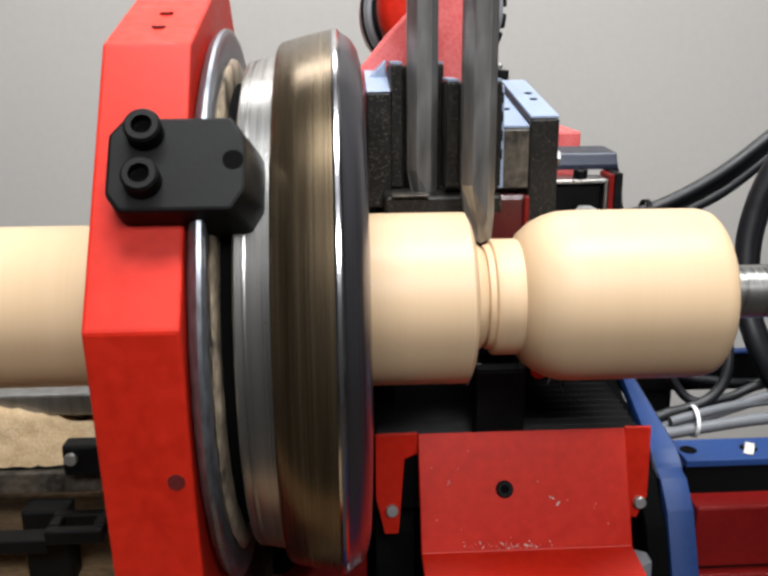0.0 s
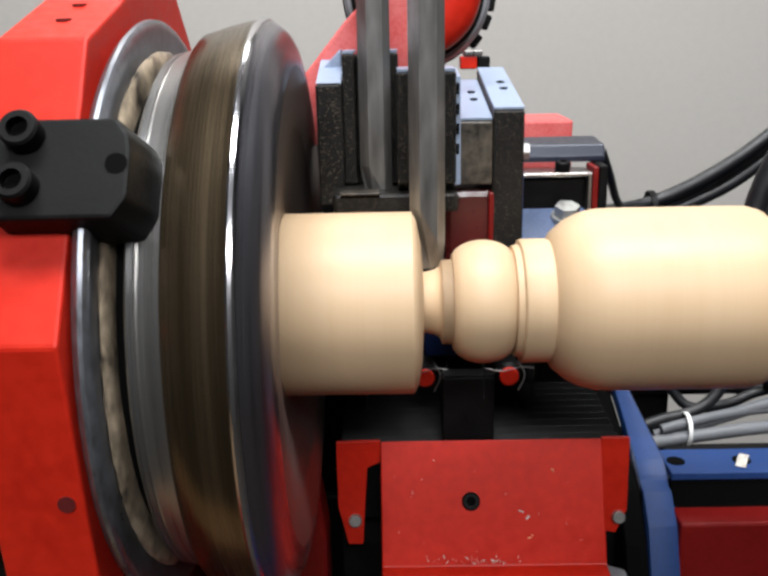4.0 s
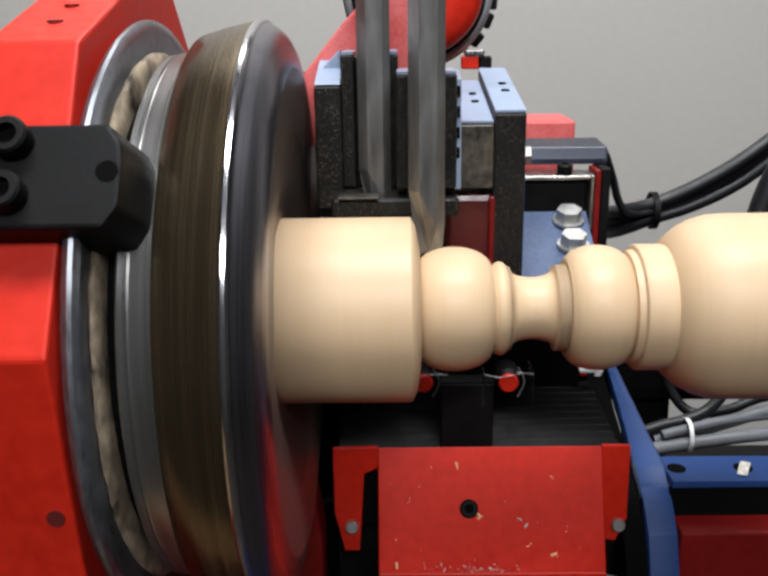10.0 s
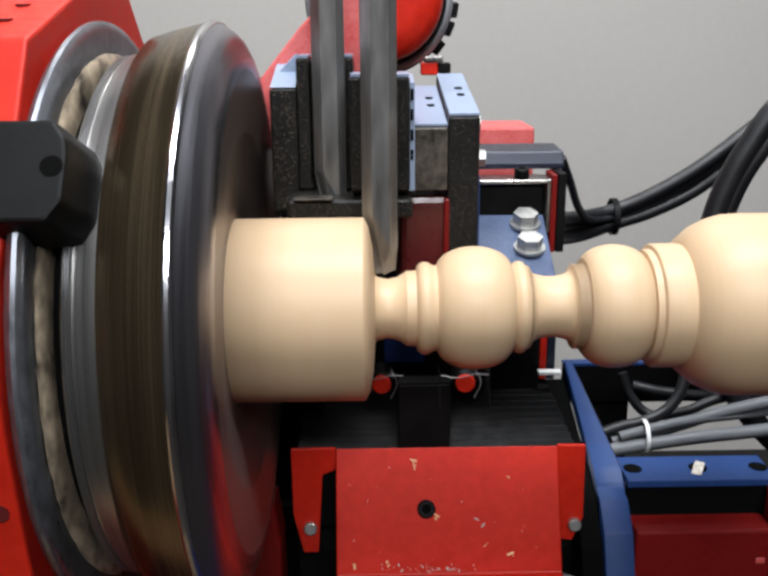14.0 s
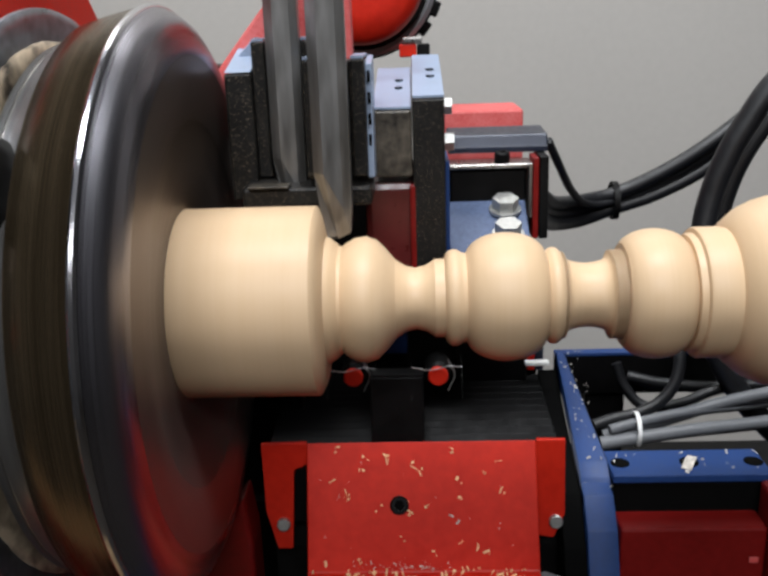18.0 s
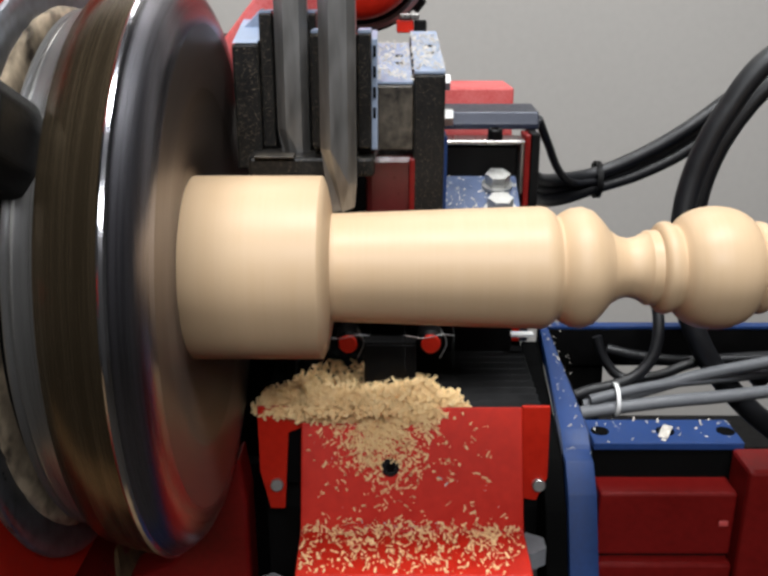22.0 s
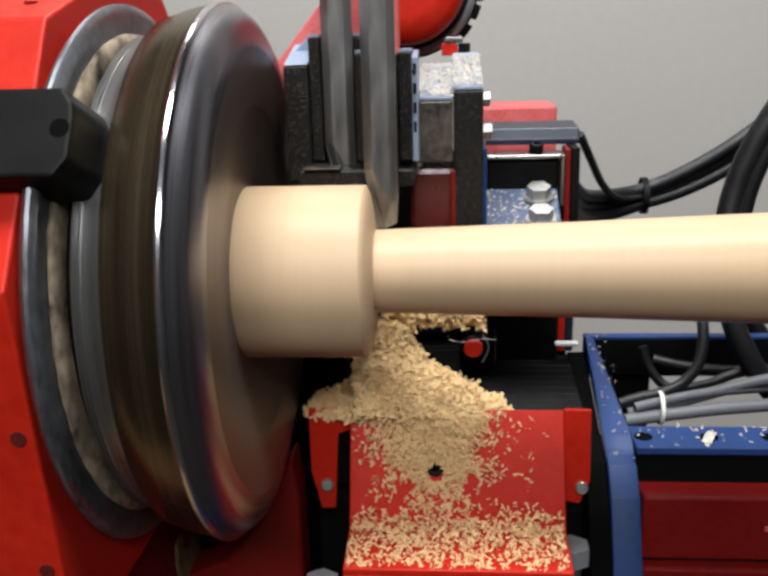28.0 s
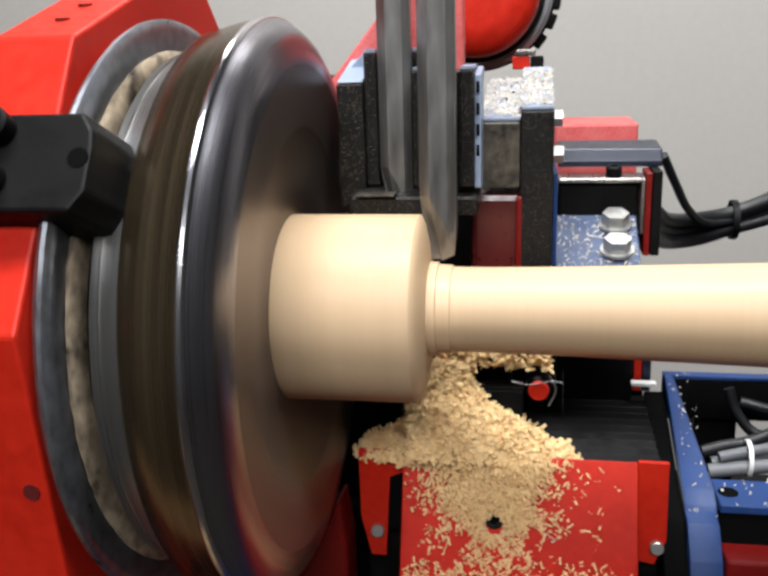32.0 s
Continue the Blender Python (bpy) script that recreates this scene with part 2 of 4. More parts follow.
def prism(poly, x0, x1, bevel=0.0, axis="x"):
    """A polygon of (y, z) drawn out along x (axis "z": of (x, y) along z; axis "y": of (x, z) along y)."""
    bm = bmesh.new()
    put = {"x": lambda u, v, w: (w, u, v), "y": lambda u, v, w: (u, w, v), "z": lambda u, v, w: (u, v, w)}[axis]
    a = [bm.verts.new(put(u, v, x0)) for u, v in poly]
    b = [bm.verts.new(put(u, v, x1)) for u, v in poly]
    bm.faces.new(a)
    bm.faces.new(b[::-1])
    for i in range(len(poly)):
        j = (i + 1) % len(poly)
        bm.faces.new((a[i], b[i], b[j], a[j]))
    if bevel:
        bmesh.ops.recalc_face_normals(bm, faces=bm.faces)
        bmesh.ops.bevel(bm, geom=bm.edges[:], offset=bevel, segments=2, affect="EDGES", profile=0.5)
    return bm


def lathe(profile, n=96, close=False):
    """(x, r) points turned about the x axis."""
    bm = bmesh.new()
    rings = []
    for x, r in profile:
        rings.append([bm.verts.new((x, r * math.cos(2 * math.pi * k / n), r * math.sin(2 * math.pi * k / n))) for k in range(n)] if r > 1e-6 else [bm.verts.new((x, 0, 0))])
    pairs = list(zip(rings, rings[1:])) + ([(rings[-1], rings[0])] if close else [])
    for a, b in pairs:
        for k in range(n):
            j = (k + 1) % n
            if len(a) == 1:
                bm.faces.new((a[0], b[k], b[j]))
            elif len(b) == 1:
                bm.faces.new((a[k], b[0], a[j]))
            else:
                bm.faces.new((a[k], b[k], b[j], a[j]))
    return bm


def rod(a, b, r, n=20, r2=None, bevel=0.0):
    """A round bar from a to b."""
    a, b = Vector(a), Vector(b)
    d = b - a
    L = d.length
    r2 = r if r2 is None else r2
    prof = [(0, 0), (0, r), (L, r2), (L, 0)] if not bevel else [(0, 0), (0, r - bevel), (bevel, r), (L - bevel, r2), (L, r2 - bevel), (L, 0)]
    bm = lathe(prof, n)
    m = Matrix.Translation(a) @ d.to_track_quat("X", "Z").to_matrix().to_4x4()
    bmesh.ops.transform(bm, matrix=m, verts=bm.verts)
    return bm


def hexagon(a, b, r):
    return rod(a, b, r, 6)


def tube(points, r, n=12, steps=10):
    """A cable through the points."""
    pts = [Vector(p) for p in points]
    ext = [2 * pts[0] - pts[1]] + pts + [2 * pts[-1] - pts[-2]]
    line = []
    for i in range(1, len(ext) - 2):
        p0, p1, p2, p3 = ext[i - 1 : i + 3]
        for s in range(steps):
            t = s / steps
            line.append(0.5 * (2 * p1 + (p2 - p0) * t + (2 * p0 - 5 * p1 + 4 * p2 - p3) * t * t + (3 * p1 - p0 - 3 * p2 + p3) * t**3))
    line.append(pts[-1])
    bm = bmesh.new()
    rings = []
    up = Vector((0.13, 0.2, 0.97))
    for i, p in enumerate(line):
        d = (line[min(i + 1, len(line) - 1)] - line[max(i - 1, 0)]).normalized()
        s = d.cross(up).normalized()
        u = s.cross(d)
        up = u
        rings.append([bm.verts.new(p + r * (math.cos(2 * math.pi * k / n) * s + math.sin(2 * math.pi * k / n) * u)) for k in range(n)])
    for a, b in zip(rings, rings[1:]):
        for k in range(n):
            bm.faces.new((a[k], a[(k + 1) % n], b[(k + 1) % n], b[k]))
    bm.faces.new(rings[0])
    bm.faces.new(rings[-1][::-1])
    return bm


def moved(bm, x, y, z):
    bmesh.ops.translate(bm, vec=(x, y, z), verts=bm.verts)
    return bm


def cap_screw(parent, a, way, r=0.0065, h=0.009, material=None, name="cap_screw"):
    """A socket head cap screw whose head starts at a and points along way."""
    a, way = Vector(a), Vector(way).normalized()
    bm = lathe([(0, 0), (0, r), (h - 0.001, r), (h, r - 0.001), (h, r * 0.56), (h * 0.45, r * 0.56), (h * 0.45, 0)], 24)
    bmesh.ops.transform(bm, matrix=Matrix.Translation(a) @ way.to_track_quat("X", "Z").to_matrix().to_4x4(), verts=bm.verts)
    s = part(name, bm, material or BLACK, parent, "black socket head screw", True)
    part("socket", hexagon(a + way * (h * 0.4), a + way * (h * 0.47), r * 0.55), HOLE_SHADE, s)
    return s


# ---- room ----
def room():
    w = part("wall_north", box(-3.2, 3.2, 1.5, 1.62, 0, 2.8), WALL)
    tagged(w, "plain warm grey painted wall behind the machine", "wall", kind="structure")
    # added walls out of view, dark so that less light bounces back
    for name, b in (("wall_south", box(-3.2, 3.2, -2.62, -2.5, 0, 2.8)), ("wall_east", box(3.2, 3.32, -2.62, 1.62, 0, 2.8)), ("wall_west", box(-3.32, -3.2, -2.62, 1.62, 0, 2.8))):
        tagged(part(name, b, DIM_WALL), "unseen wall, darkened to cut bounced light", "wall", kind="structure")
    # floor out of view, darkened for the reflections in the chuck
    tagged(part("floor", box(-3.32, 3.32, -2.62, 1.62, -0.1, 0), FLOOR), "unseen brown workshop floor, darkened to dim reflections", "floor", kind="structure")
    # added ceiling out of view, darkened for deeper blacks below
    tagged(part("ceiling", box(-3.32, 3.32, -2.62, 1.62, 2.8, 2.9), CEIL), "unseen ceiling, darkened to cut bounced light", "ceiling", kind="structure")


room()

# ---- headstock ----
AX = 1.0  # datum height of the headstock
AY, AZ = 0.008, 0.9976  # depth and height of the spindle


def headstock():
    h = thing("headstock", "red painted angular headstock housing with a black clamp block", "machine housing", at=(-0.16, 0, 0.0))
    off = -Vector(h.location)

    def add(name, bm, material, parent=h, label="", smooth=False):
        if parent is h:
            moved(bm, *off)
        return part(name, bm, material, parent, label, smooth)

    # outline of the housing, as (y, z - axis)
    out = [(-0.1412, 0.0301), (-0.0693, 0.1380), (0.07, 0.180), (0.15, 0.10), (0.17, -0.03), (0.15, -0.16), (-0.1238, -0.16)]
    n = 72
    bm = bmesh.new()
    rb = 0.118
    seg = []
    per = [Vector(p) for p in out]
    for k in range(n):
        a = 2 * math.pi * k / n
        d = Vector((math.cos(a), math.sin(a)))
        best = None
        for i in range(len(per)):
            p, q = per[i], per[(i + 1) % len(per)]
            e = q - p
            den = d.x * e.y - d.y * e.x
            if abs(den) > 1e-9:
                s = (p.x * e.y - p.y * e.x) / den
                u = (p.x * d.y - p.y * d.x) / den
                if s > 0 and -1e-6 <= u <= 1 + 1e-6:
                    best = s if best is None else min(best, s)
        seg.append(d * best)
    # snap the nearest sample to each corner
    for p in per:
        k = min(range(n), key=lambda i: (seg[i] - p).length)
        seg[k] = p.copy()
    rings = []
    for x, kind in ((-0.178, 0), (-0.1399, 0), (-0.1399, 1), (-0.178, 1)):
        ring = []
        for k in range(n):
            a = math.atan2(seg[k].y, seg[k].x)
            y, z = (seg[k].x, seg[k].y) if kind == 0 else (rb * math.cos(a), rb * math.sin(a))
            ring.append(bm.verts.new((x, y, AX + z)))
        rings.append(ring)
    for a, b in zip(rings, rings[1:] + rings[:1]):
        for k in range(n):
            j = (k + 1) % n
            bm.faces.new((a[k], a[j], b[j], b[k]))
    bmesh.ops.recalc_face_normals(bm, faces=bm.faces)
    edges = [e for e in bm.edges if e.calc_face_angle(0) > 0.3 and max(math.hypot(v.co.y, v.co.z - AX) for v in e.verts) > 0.122]
    bmesh.ops.bevel(bm, geom=edges, offset=0.0015, segments=2, affect="EDGES", profile=0.5)
    add("housing", bm, RED)
    # foot below, in the darker red that paints shade under the housing
    add("foot", prism([(-0.125, 0.70), (-0.118, 0.838), (0.15, 0.838), (0.15, 0.70)], -0.195, -0.146, 0.004), RED_SHADED)
    # small holes in the facets: discs with the holes' shade as dark red
    for x, y, z in ((-0.1471, -0.1351, -0.0377), (-0.1471, -0.1287, -0.1080)):
        add("hole", rod((x, y + 0.004, AX + z), (x, y - 0.0006, AX + z - 0.00005), 0.0036, 16), MAROON)
    for k, s in enumerate((0.18, 0.34, 0.62)):
        p = Vector((-0.0693, 0.1380)).lerp(Vector((0.07, 0.180)), s)
        add("hole", rod((-0.158, p.x, AX + p.y - 0.004), (-0.158, p.x - 0.0002, AX + p.y + 0.0006), 0.0034, 16), MAROON)
    # seal ring, greasy
    for nm, prof, mt, lb in (
        ("seal_ring", [(-0.1398, 0.118), (-0.1398, 0.1365), (-0.1372, 0.1455), (-0.1340, 0.1482), (-0.1322, 0.1480), (-0.1312, 0.1466), (-0.1308, 0.1428), (-0.1314, 0.1362), (-0.1318, 0.1316), (-0.1318, 0.118)], RING, "oily dark steel ring"),
        ("grease_lip", [(-0.1317, 0.115), (-0.1317, 0.1320), (-0.1308, 0.1330), (-0.1297, 0.1318), (-0.1289, 0.1278), (-0.1286, 0.1243), (-0.1286, 0.115)], GREASE, "bead caked with old brown grease"),
    ):
        ring = lathe(prof, 260, True)
        rough = 0.00045 if nm == "grease_lip" else 0.00012
        for v in ring.verts:
            v.co += rough * noise.noise_vector(v.co * 70) + rough * noise.noise_vector(v.co * 220)
        add(nm, moved(ring, 0, AY, AZ), mt, h, lb, True)
    # solid ring whose near-black colour stands for the shade in the gap
    add("shadow_gap", moved(lathe([(-0.1285, 0.095), (-0.1285, 0.1205), (-0.1226, 0.1205), (-0.1226, 0.095)], 96, True), 0, AY, AZ), HOLE_SHADE, h, "solid ring painted as the shade of a gap")
    # clamp block on the upper front facet
    e1 = Vector((0, 0.0719, 0.1079)).normalized()
    nrm = Vector((0, -e1.z, e1.y)).normalized()
    c = Vector((0, -0.10525, AX + 0.0840))
    m = Matrix(((1, 0, 0, 0), (0, e1.y, nrm.y, c.y), (0, e1.z, nrm.z, c.z), (0, 0, 0, 1)))
    hw = 0.0205
    poly = [(-0.1685, -0.013), (-0.1685, 0.013), (-0.1625, hw), (-0.113, hw), (-0.1080, 0.013), (-0.1070, 0.006), (-0.1070, -0.012), (-0.1125, -hw), (-0.163, -hw)]
    bm = prism(poly, -0.014, 0.0150, 0.0016, "z")
    for v in bm.verts:
        if v.co.z > 0.010 and v.co.x > -0.1165:
            v.co.x -= 0.0068
    bmesh.ops.transform(bm, matrix=m, verts=bm.verts)
    blk = add("clamp_block", bm, BLACK, h, "matt black steel clamp block")
    for v in (0.0128, -0.0081):
        a = m @ Vector((-0.1535, v, 0.0150)) + off
        cap_screw(blk, a, nrm, 0.0074, 0.0085)
    a = m @ Vector((-0.1188, 0.0012, 0.0150)) + off
    part("hole", rod(a - nrm * 0.003, a + nrm * 0.0003, 0.0042, 20), HOLE_SHADE, blk)
    return h


headstock()


# ---- spinning chuck ----
def chuck():
    c = thing("spinning_chuck", "large round steel chuck spinning at speed, polished face", "chuck", at=(-0.09, AY, AZ))

    def add(name, prof, material, label="", parent=c, n=128):
        return part(name, moved(lathe(prof, n, True), 0.09, 0, 0), material, parent, label, True)

    add("flange", [(-0.1222, 0.06), (-0.1222, 0.1306), (-0.1212, 0.1318), (-0.1180, 0.1324), (-0.1176, 0.1316), (-0.1166, 0.1316), (-0.1162, 0.1326), (-0.1062, 0.1345), (-0.1062, 0.06)], SILVER, "bright turned steel band")
    add("rim", [(-0.1061, 0.10), (-0.1061, 0.1396), (-0.1047, 0.1412), (-0.0930, 0.1445), (-0.0795, 0.1475), (-0.0795, 0.10)], STEEL_DULL, "dull brown turned steel rim")
    # narrow brighter band that carries the rim's edge highlight
    add("edge", [(-0.0794, 0.09), (-0.0794, 0.1477), (-0.0784, 0.1484), (-0.0768, 0.1483), (-0.0757, 0.1471), (-0.0757, 0.09)], EDGE, "polished edge band, its highlight put into a brighter colour")
    add("shoulder", [(-0.0756, 0.120), (-0.0756, 0.1468), (-0.0742, 0.1456), (-0.0712, 0.1438), (-0.0682, 0.1408), (-0.0660, 0.1366), (-0.0646, 0.1310), (-0.0642, 0.1250), (-0.0660, 0.1249), (-0.0660, 0.120)], CHROME, "polished rounded shoulder of the chuck")
    add("face", [(-0.0756, 0.047), (-0.0756, 0.1195), (-0.0661, 0.1195), (-0.0661, 0.12485), (-0.0642, 0.12485), (-0.0650, 0.1090), (-0.0668, 0.0940), (-0.0671, 0.0930), (-0.0677, 0.0920), (-0.0704, 0.0720), (-0.0734, 0.0580), (-0.0742, 0.0490), (-0.0756, 0.047)], SATIN, "satin steel face blurred by its spin")
    return c


CHUCK = chuck()

# ---- the wood ----
R0 = 0.0488
stock = thing("round_stock", "pale round pine stock spinning in the chuck", "wood stock", at=(0, AY, AZ))
part("planed_length", lathe([(-0.75, 0), (-0.75, R0 - 0.004), (-0.15, R0 - 0.004), (-0.14, R0), (-0.0075, R0), (-0.0075, 0.0)], 96), WOOD, stock, "", True)
part("cut_shoulder", lathe([(-0.0076, 0.0), (-0.0076, R0), (-0.0070, R0 - 0.0003), (-0.0046, R0 - 0.0048), (-0.0026, 0.033), (-0.0014, 0.016), (-0.0018, 0.0)], 96), WOOD, stock, "freshly cut end of the stock", True)

# turned profile, (place along the leg at the start, radius)
PROFILE = [(0.1320, 0.0), (0.1320, 0.041), (0.1310, 0.0445), (0.1285, 0.0475), (0.1230, 0.0493), (0.116, 0.0495), (0.053, 0.0495), (0.044, 0.0490), (0.037, 0.0470), (0.030, 0.0435), (0.0232, 0.0375), (0.0220, 0.0345), (0.0212, 0.0333), (0.0195, 0.0337), (0.0072, 0.0337), (0.0062, 0.0330), (0.0056, 0.0308), (0.0025, 0.0300)]
PROFILE += [(-0.0128 + 0.0162 * math.cos(a), 0.0236 + 0.0100 * math.sin(a)) for a in [math.pi * (0.12 + 0.80 * i / 12) for i in range(13)]]
PROFILE += [(-0.0287, 0.0262), (-0.0290, 0.0232), (-0.0345, 0.0230), (-0.0352, 0.0208)]
PROFILE += [(-0.0460 + 0.0108 * math.cos(a), 0.0166 + 0.0042 * (1 - math.sin(a))) for a in [math.pi * i / 10 for i in range(11)]]
PROFILE += [(-0.0575, 0.0225), (-0.0590, 0.0228), (-0.0605, 0.0246), (-0.0625, 0.0252), (-0.0645, 0.0246), (-0.0660, 0.0232)]
PROFILE += [(-0.0860 + 0.0196 * math.cos(a), 0.0216 + 0.0118 * math.sin(a)) for a in [math.pi * (0.06 + 0.88 * i / 14) for i in range(15)]]
PROFILE += [(-0.1060, 0.0230), (-0.1080, 0.0236), (-0.1100, 0.0249), (-0.1120, 0.0252), (-0.1140, 0.0247), (-0.1158, 0.0230), (-0.1165, 0.0205), (-0.1215, 0.0203), (-0.1222, 0.0196), (-0.126, 0.0172), (-0.1310, 0.0160), (-0.1360, 0.0172), (-0.1410, 0.0205), (-0.1455, 0.0262), (-0.1500, 0.0310), (-0.1555, 0.0330), (-0.1610, 0.0322), (-0.1655, 0.0298), (-0.1675, 0.0280), (-0.1690, 0.0283), (-0.1705, 0.0302), (-0.1740, 0.0328), (-0.1770, 0.0333)]
PROFILE += [(-0.18, 0.0331), (-0.215, 0.0320), (-0.25, 0.0306), (-0.30, 0.0288), (-0.343, 0.0271), (-0.394, 0.0257), (-0.440, 0.0243), (-0.480, 0.0230), (-0.518, 0.0223), (-0.5395, 0.0223), (-0.5400, 0.0232), (-0.5465, 0.0235), (-0.5470, 0.0247), (-0.5525, 0.0250), (-0.5530, 0.0262), (-0.60, 0.0256), (-0.66, 0.0256), (-0.66, 0.0)]
PROFILE = [(1.018 * x, 0.986 * r) for x, r in PROFILE]
leg = thing("turned_table_leg", "pale pine leg with turned balls, beads and coves", "table leg")
CUTS = [("end_block", 0.0216), ("ring", 0.0026), ("ball", -0.0290), ("cove", -0.0575), ("bead", -0.0662), ("ball", -0.1062), ("bead", -0.1166), ("neck", -0.1409), ("vase", -0.1676), ("tapered_shaft", -0.5398), ("stepped_end", -1.0)]


def leg_parts():
    start = 1.0
    for name, end in CUTS:
        end *= 1.018
        run = [p for p in PROFILE if end <= p[0] <= start and p[1] > 0]
        after = [p for p in PROFILE if p[0] < end and p[1] > 0]
        if after:
            run = run + after[:1]
        part(name, lathe([(run[0][0], 0.0)] + run + [(run[-1][0], 0.0)], 96), WOOD, leg, "", True)
        start = end


leg_parts()

tail = thing("tail_spindle", "bright steel tail spindle holding the end of the wood", "spindle", at=(0.1344, AY, AZ))
part("shaft", rod((0.0, 0, 0), (0.16, 0, 0), 0.0155, 32, bevel=0.001), SILVER, tail, "", True)
part("collar", moved(lathe([(0.16, 0.0), (0.16, 0.03), (0.22, 0.03), (0.22, 0.0)], 40), 0, 0, 0), BLACK, tail, "black collar", True)


def feed(t):
    """How far the wood has been pushed out at t seconds."""
    pts = ((0, 0.0015), (1, 0.0120), (2, 0.0225), (6, 0.0645), (9, 0.0928), (10, 0.1030), (13, 0.1318), (15.5, 0.1490), (16, 0.1542), (16.5, 0.1592), (17, 0.1646), (17.5, 0.1700), (18, 0.1757), (18.5, 0.1880), (19, 0.2032), (21, 0.2605), (23, 0.3158), (24, 0.3408), (25, 0.3680), (28, 0.4600), (30.8, 0.5405), (31.5, 0.5505), (32, 0.5590))
    return float(np.interp(t, [p[0] for p in pts], [p[1] for p in pts]))


def radius(s):
    pts = sorted(PROFILE[1:-1])
    return float(np.interp(s, [p[0] for p in pts], [p[1] for p in pts]))


# ---- knives and their holders ----
def knife(name, x0, x1, label, left=0.6, right=0.25):
    """A ground steel knife with its tip at the origin's height."""
    k = thing(name, label, "lathe knife", "lathe knives", at=((x0 + x1) / 2, 0.006, AX))
    w = (x1 - x0) / 2
    section = [(-w, 0.0030), (-w * 0.42, -0.0016), (w * 0.55, -0.0004), (w, 0.0024), (w, 0.011), (-w, 0.011)]
    bm = bmesh.new()
    rings = [[bm.verts.new((x, y, 0.17)) for x, y in section], [bm.verts.new((x, y, 0.034 if x < 0 else 0.016)) for x, y in section], [bm.verts.new((-w + 2 * w * left if x < -w * 0.9 else w - 2 * w * right if x > w * 0.9 else w * (left - right), max(y, 0.003), 0.0 if x < w * 0.9 else 0.003)) for x, y in section]]
    for a, b in zip(rings, rings[1:]):
        for i in range(6):
            bm.faces.new((a[i], a[(i + 1) % 6], b[(i + 1) % 6], b[i]))
    bm.faces.new(rings[0])
    bm.faces.new(rings[-1])
    part("blade", bm, STEEL, k, "ground steel bar with a pointed cutting end")
    part("tang", box(-w * 0.8, w * 0.8, 0.0112, 0.016, 0.05, 0.168, 0.001), BLACK, k, "black tang")
    return k


KNIFE_R = knife("cutting_knife", -0.0078, 0.0108, "ground steel cutting knife standing on end", 0.24, 0.06)
KNIFE_L = knife("roughing_knife", -0.0350, -0.0170, "ground steel roughing knife standing on end", 0.34, 0.30)


def holders():
    for name, x0, x1, top, bot in (("tool_holder", -0.0445, -0.0125, 1.126, 1.048), ("tool_holder", -0.0138, 0.0185, 1.1165, 1.052)):
        h = thing(name, "grimy black steel tool holder dusted with shavings", "tool holder", "tool holders", at=((x0 + x1) / 2, 0.080 if x0 < -0.03 else 0.052, bot))
        cx, cy, cz = h.location
        w = (x1 - x0) / 2
        part("back", box(-w, w, -0.002, 0.028, 0, top - bot - 0.001, 0.0012), GRIMY, h)
        part("cheek", box(-w, -w + 0.0075, -0.012, -0.002, 0.004, top - bot, 0.001), GRIMY, h)
        part("cheek", box(w - 0.0075, w, -0.012, -0.002, 0.004, top - bot, 0.001), GRIMY, h)
        # thin caps carry the light on the cheek tops as colour
        part("cheek_cap", box(-w + 0.0004, -w + 0.0071, -0.0116, 0.026, top - bot + 0.0002, top - bot + 0.0016), TOPS, h, "pale top cap with the sheen in its colour")
        part("cheek_cap", box(w - 0.0071, w - 0.0004, -0.0116, 0.026, top - bot + 0.0002, top - bot + 0.0016), TOPS, h, "pale top cap with the sheen in its colour")
    # side block further left
    s = thing("side_block", "black steel block with a painted pale sheen on top", "machine block", at=(-0.0535, 0.073, 1.040))
    part("body", box(-0.006, 0.009, -0.01, 0.035, 0.0, 0.070, 0.0015), GRIMY, s)
    # wedge coloured as the glancing light on the block's top
    part("cap", prism([(-0.0095, 0.0705), (0.035, 0.082), (0.035, 0.0707)], -0.0055, 0.0085), TOPS, s, "pale top cap with the sheen in its colour")


holders()


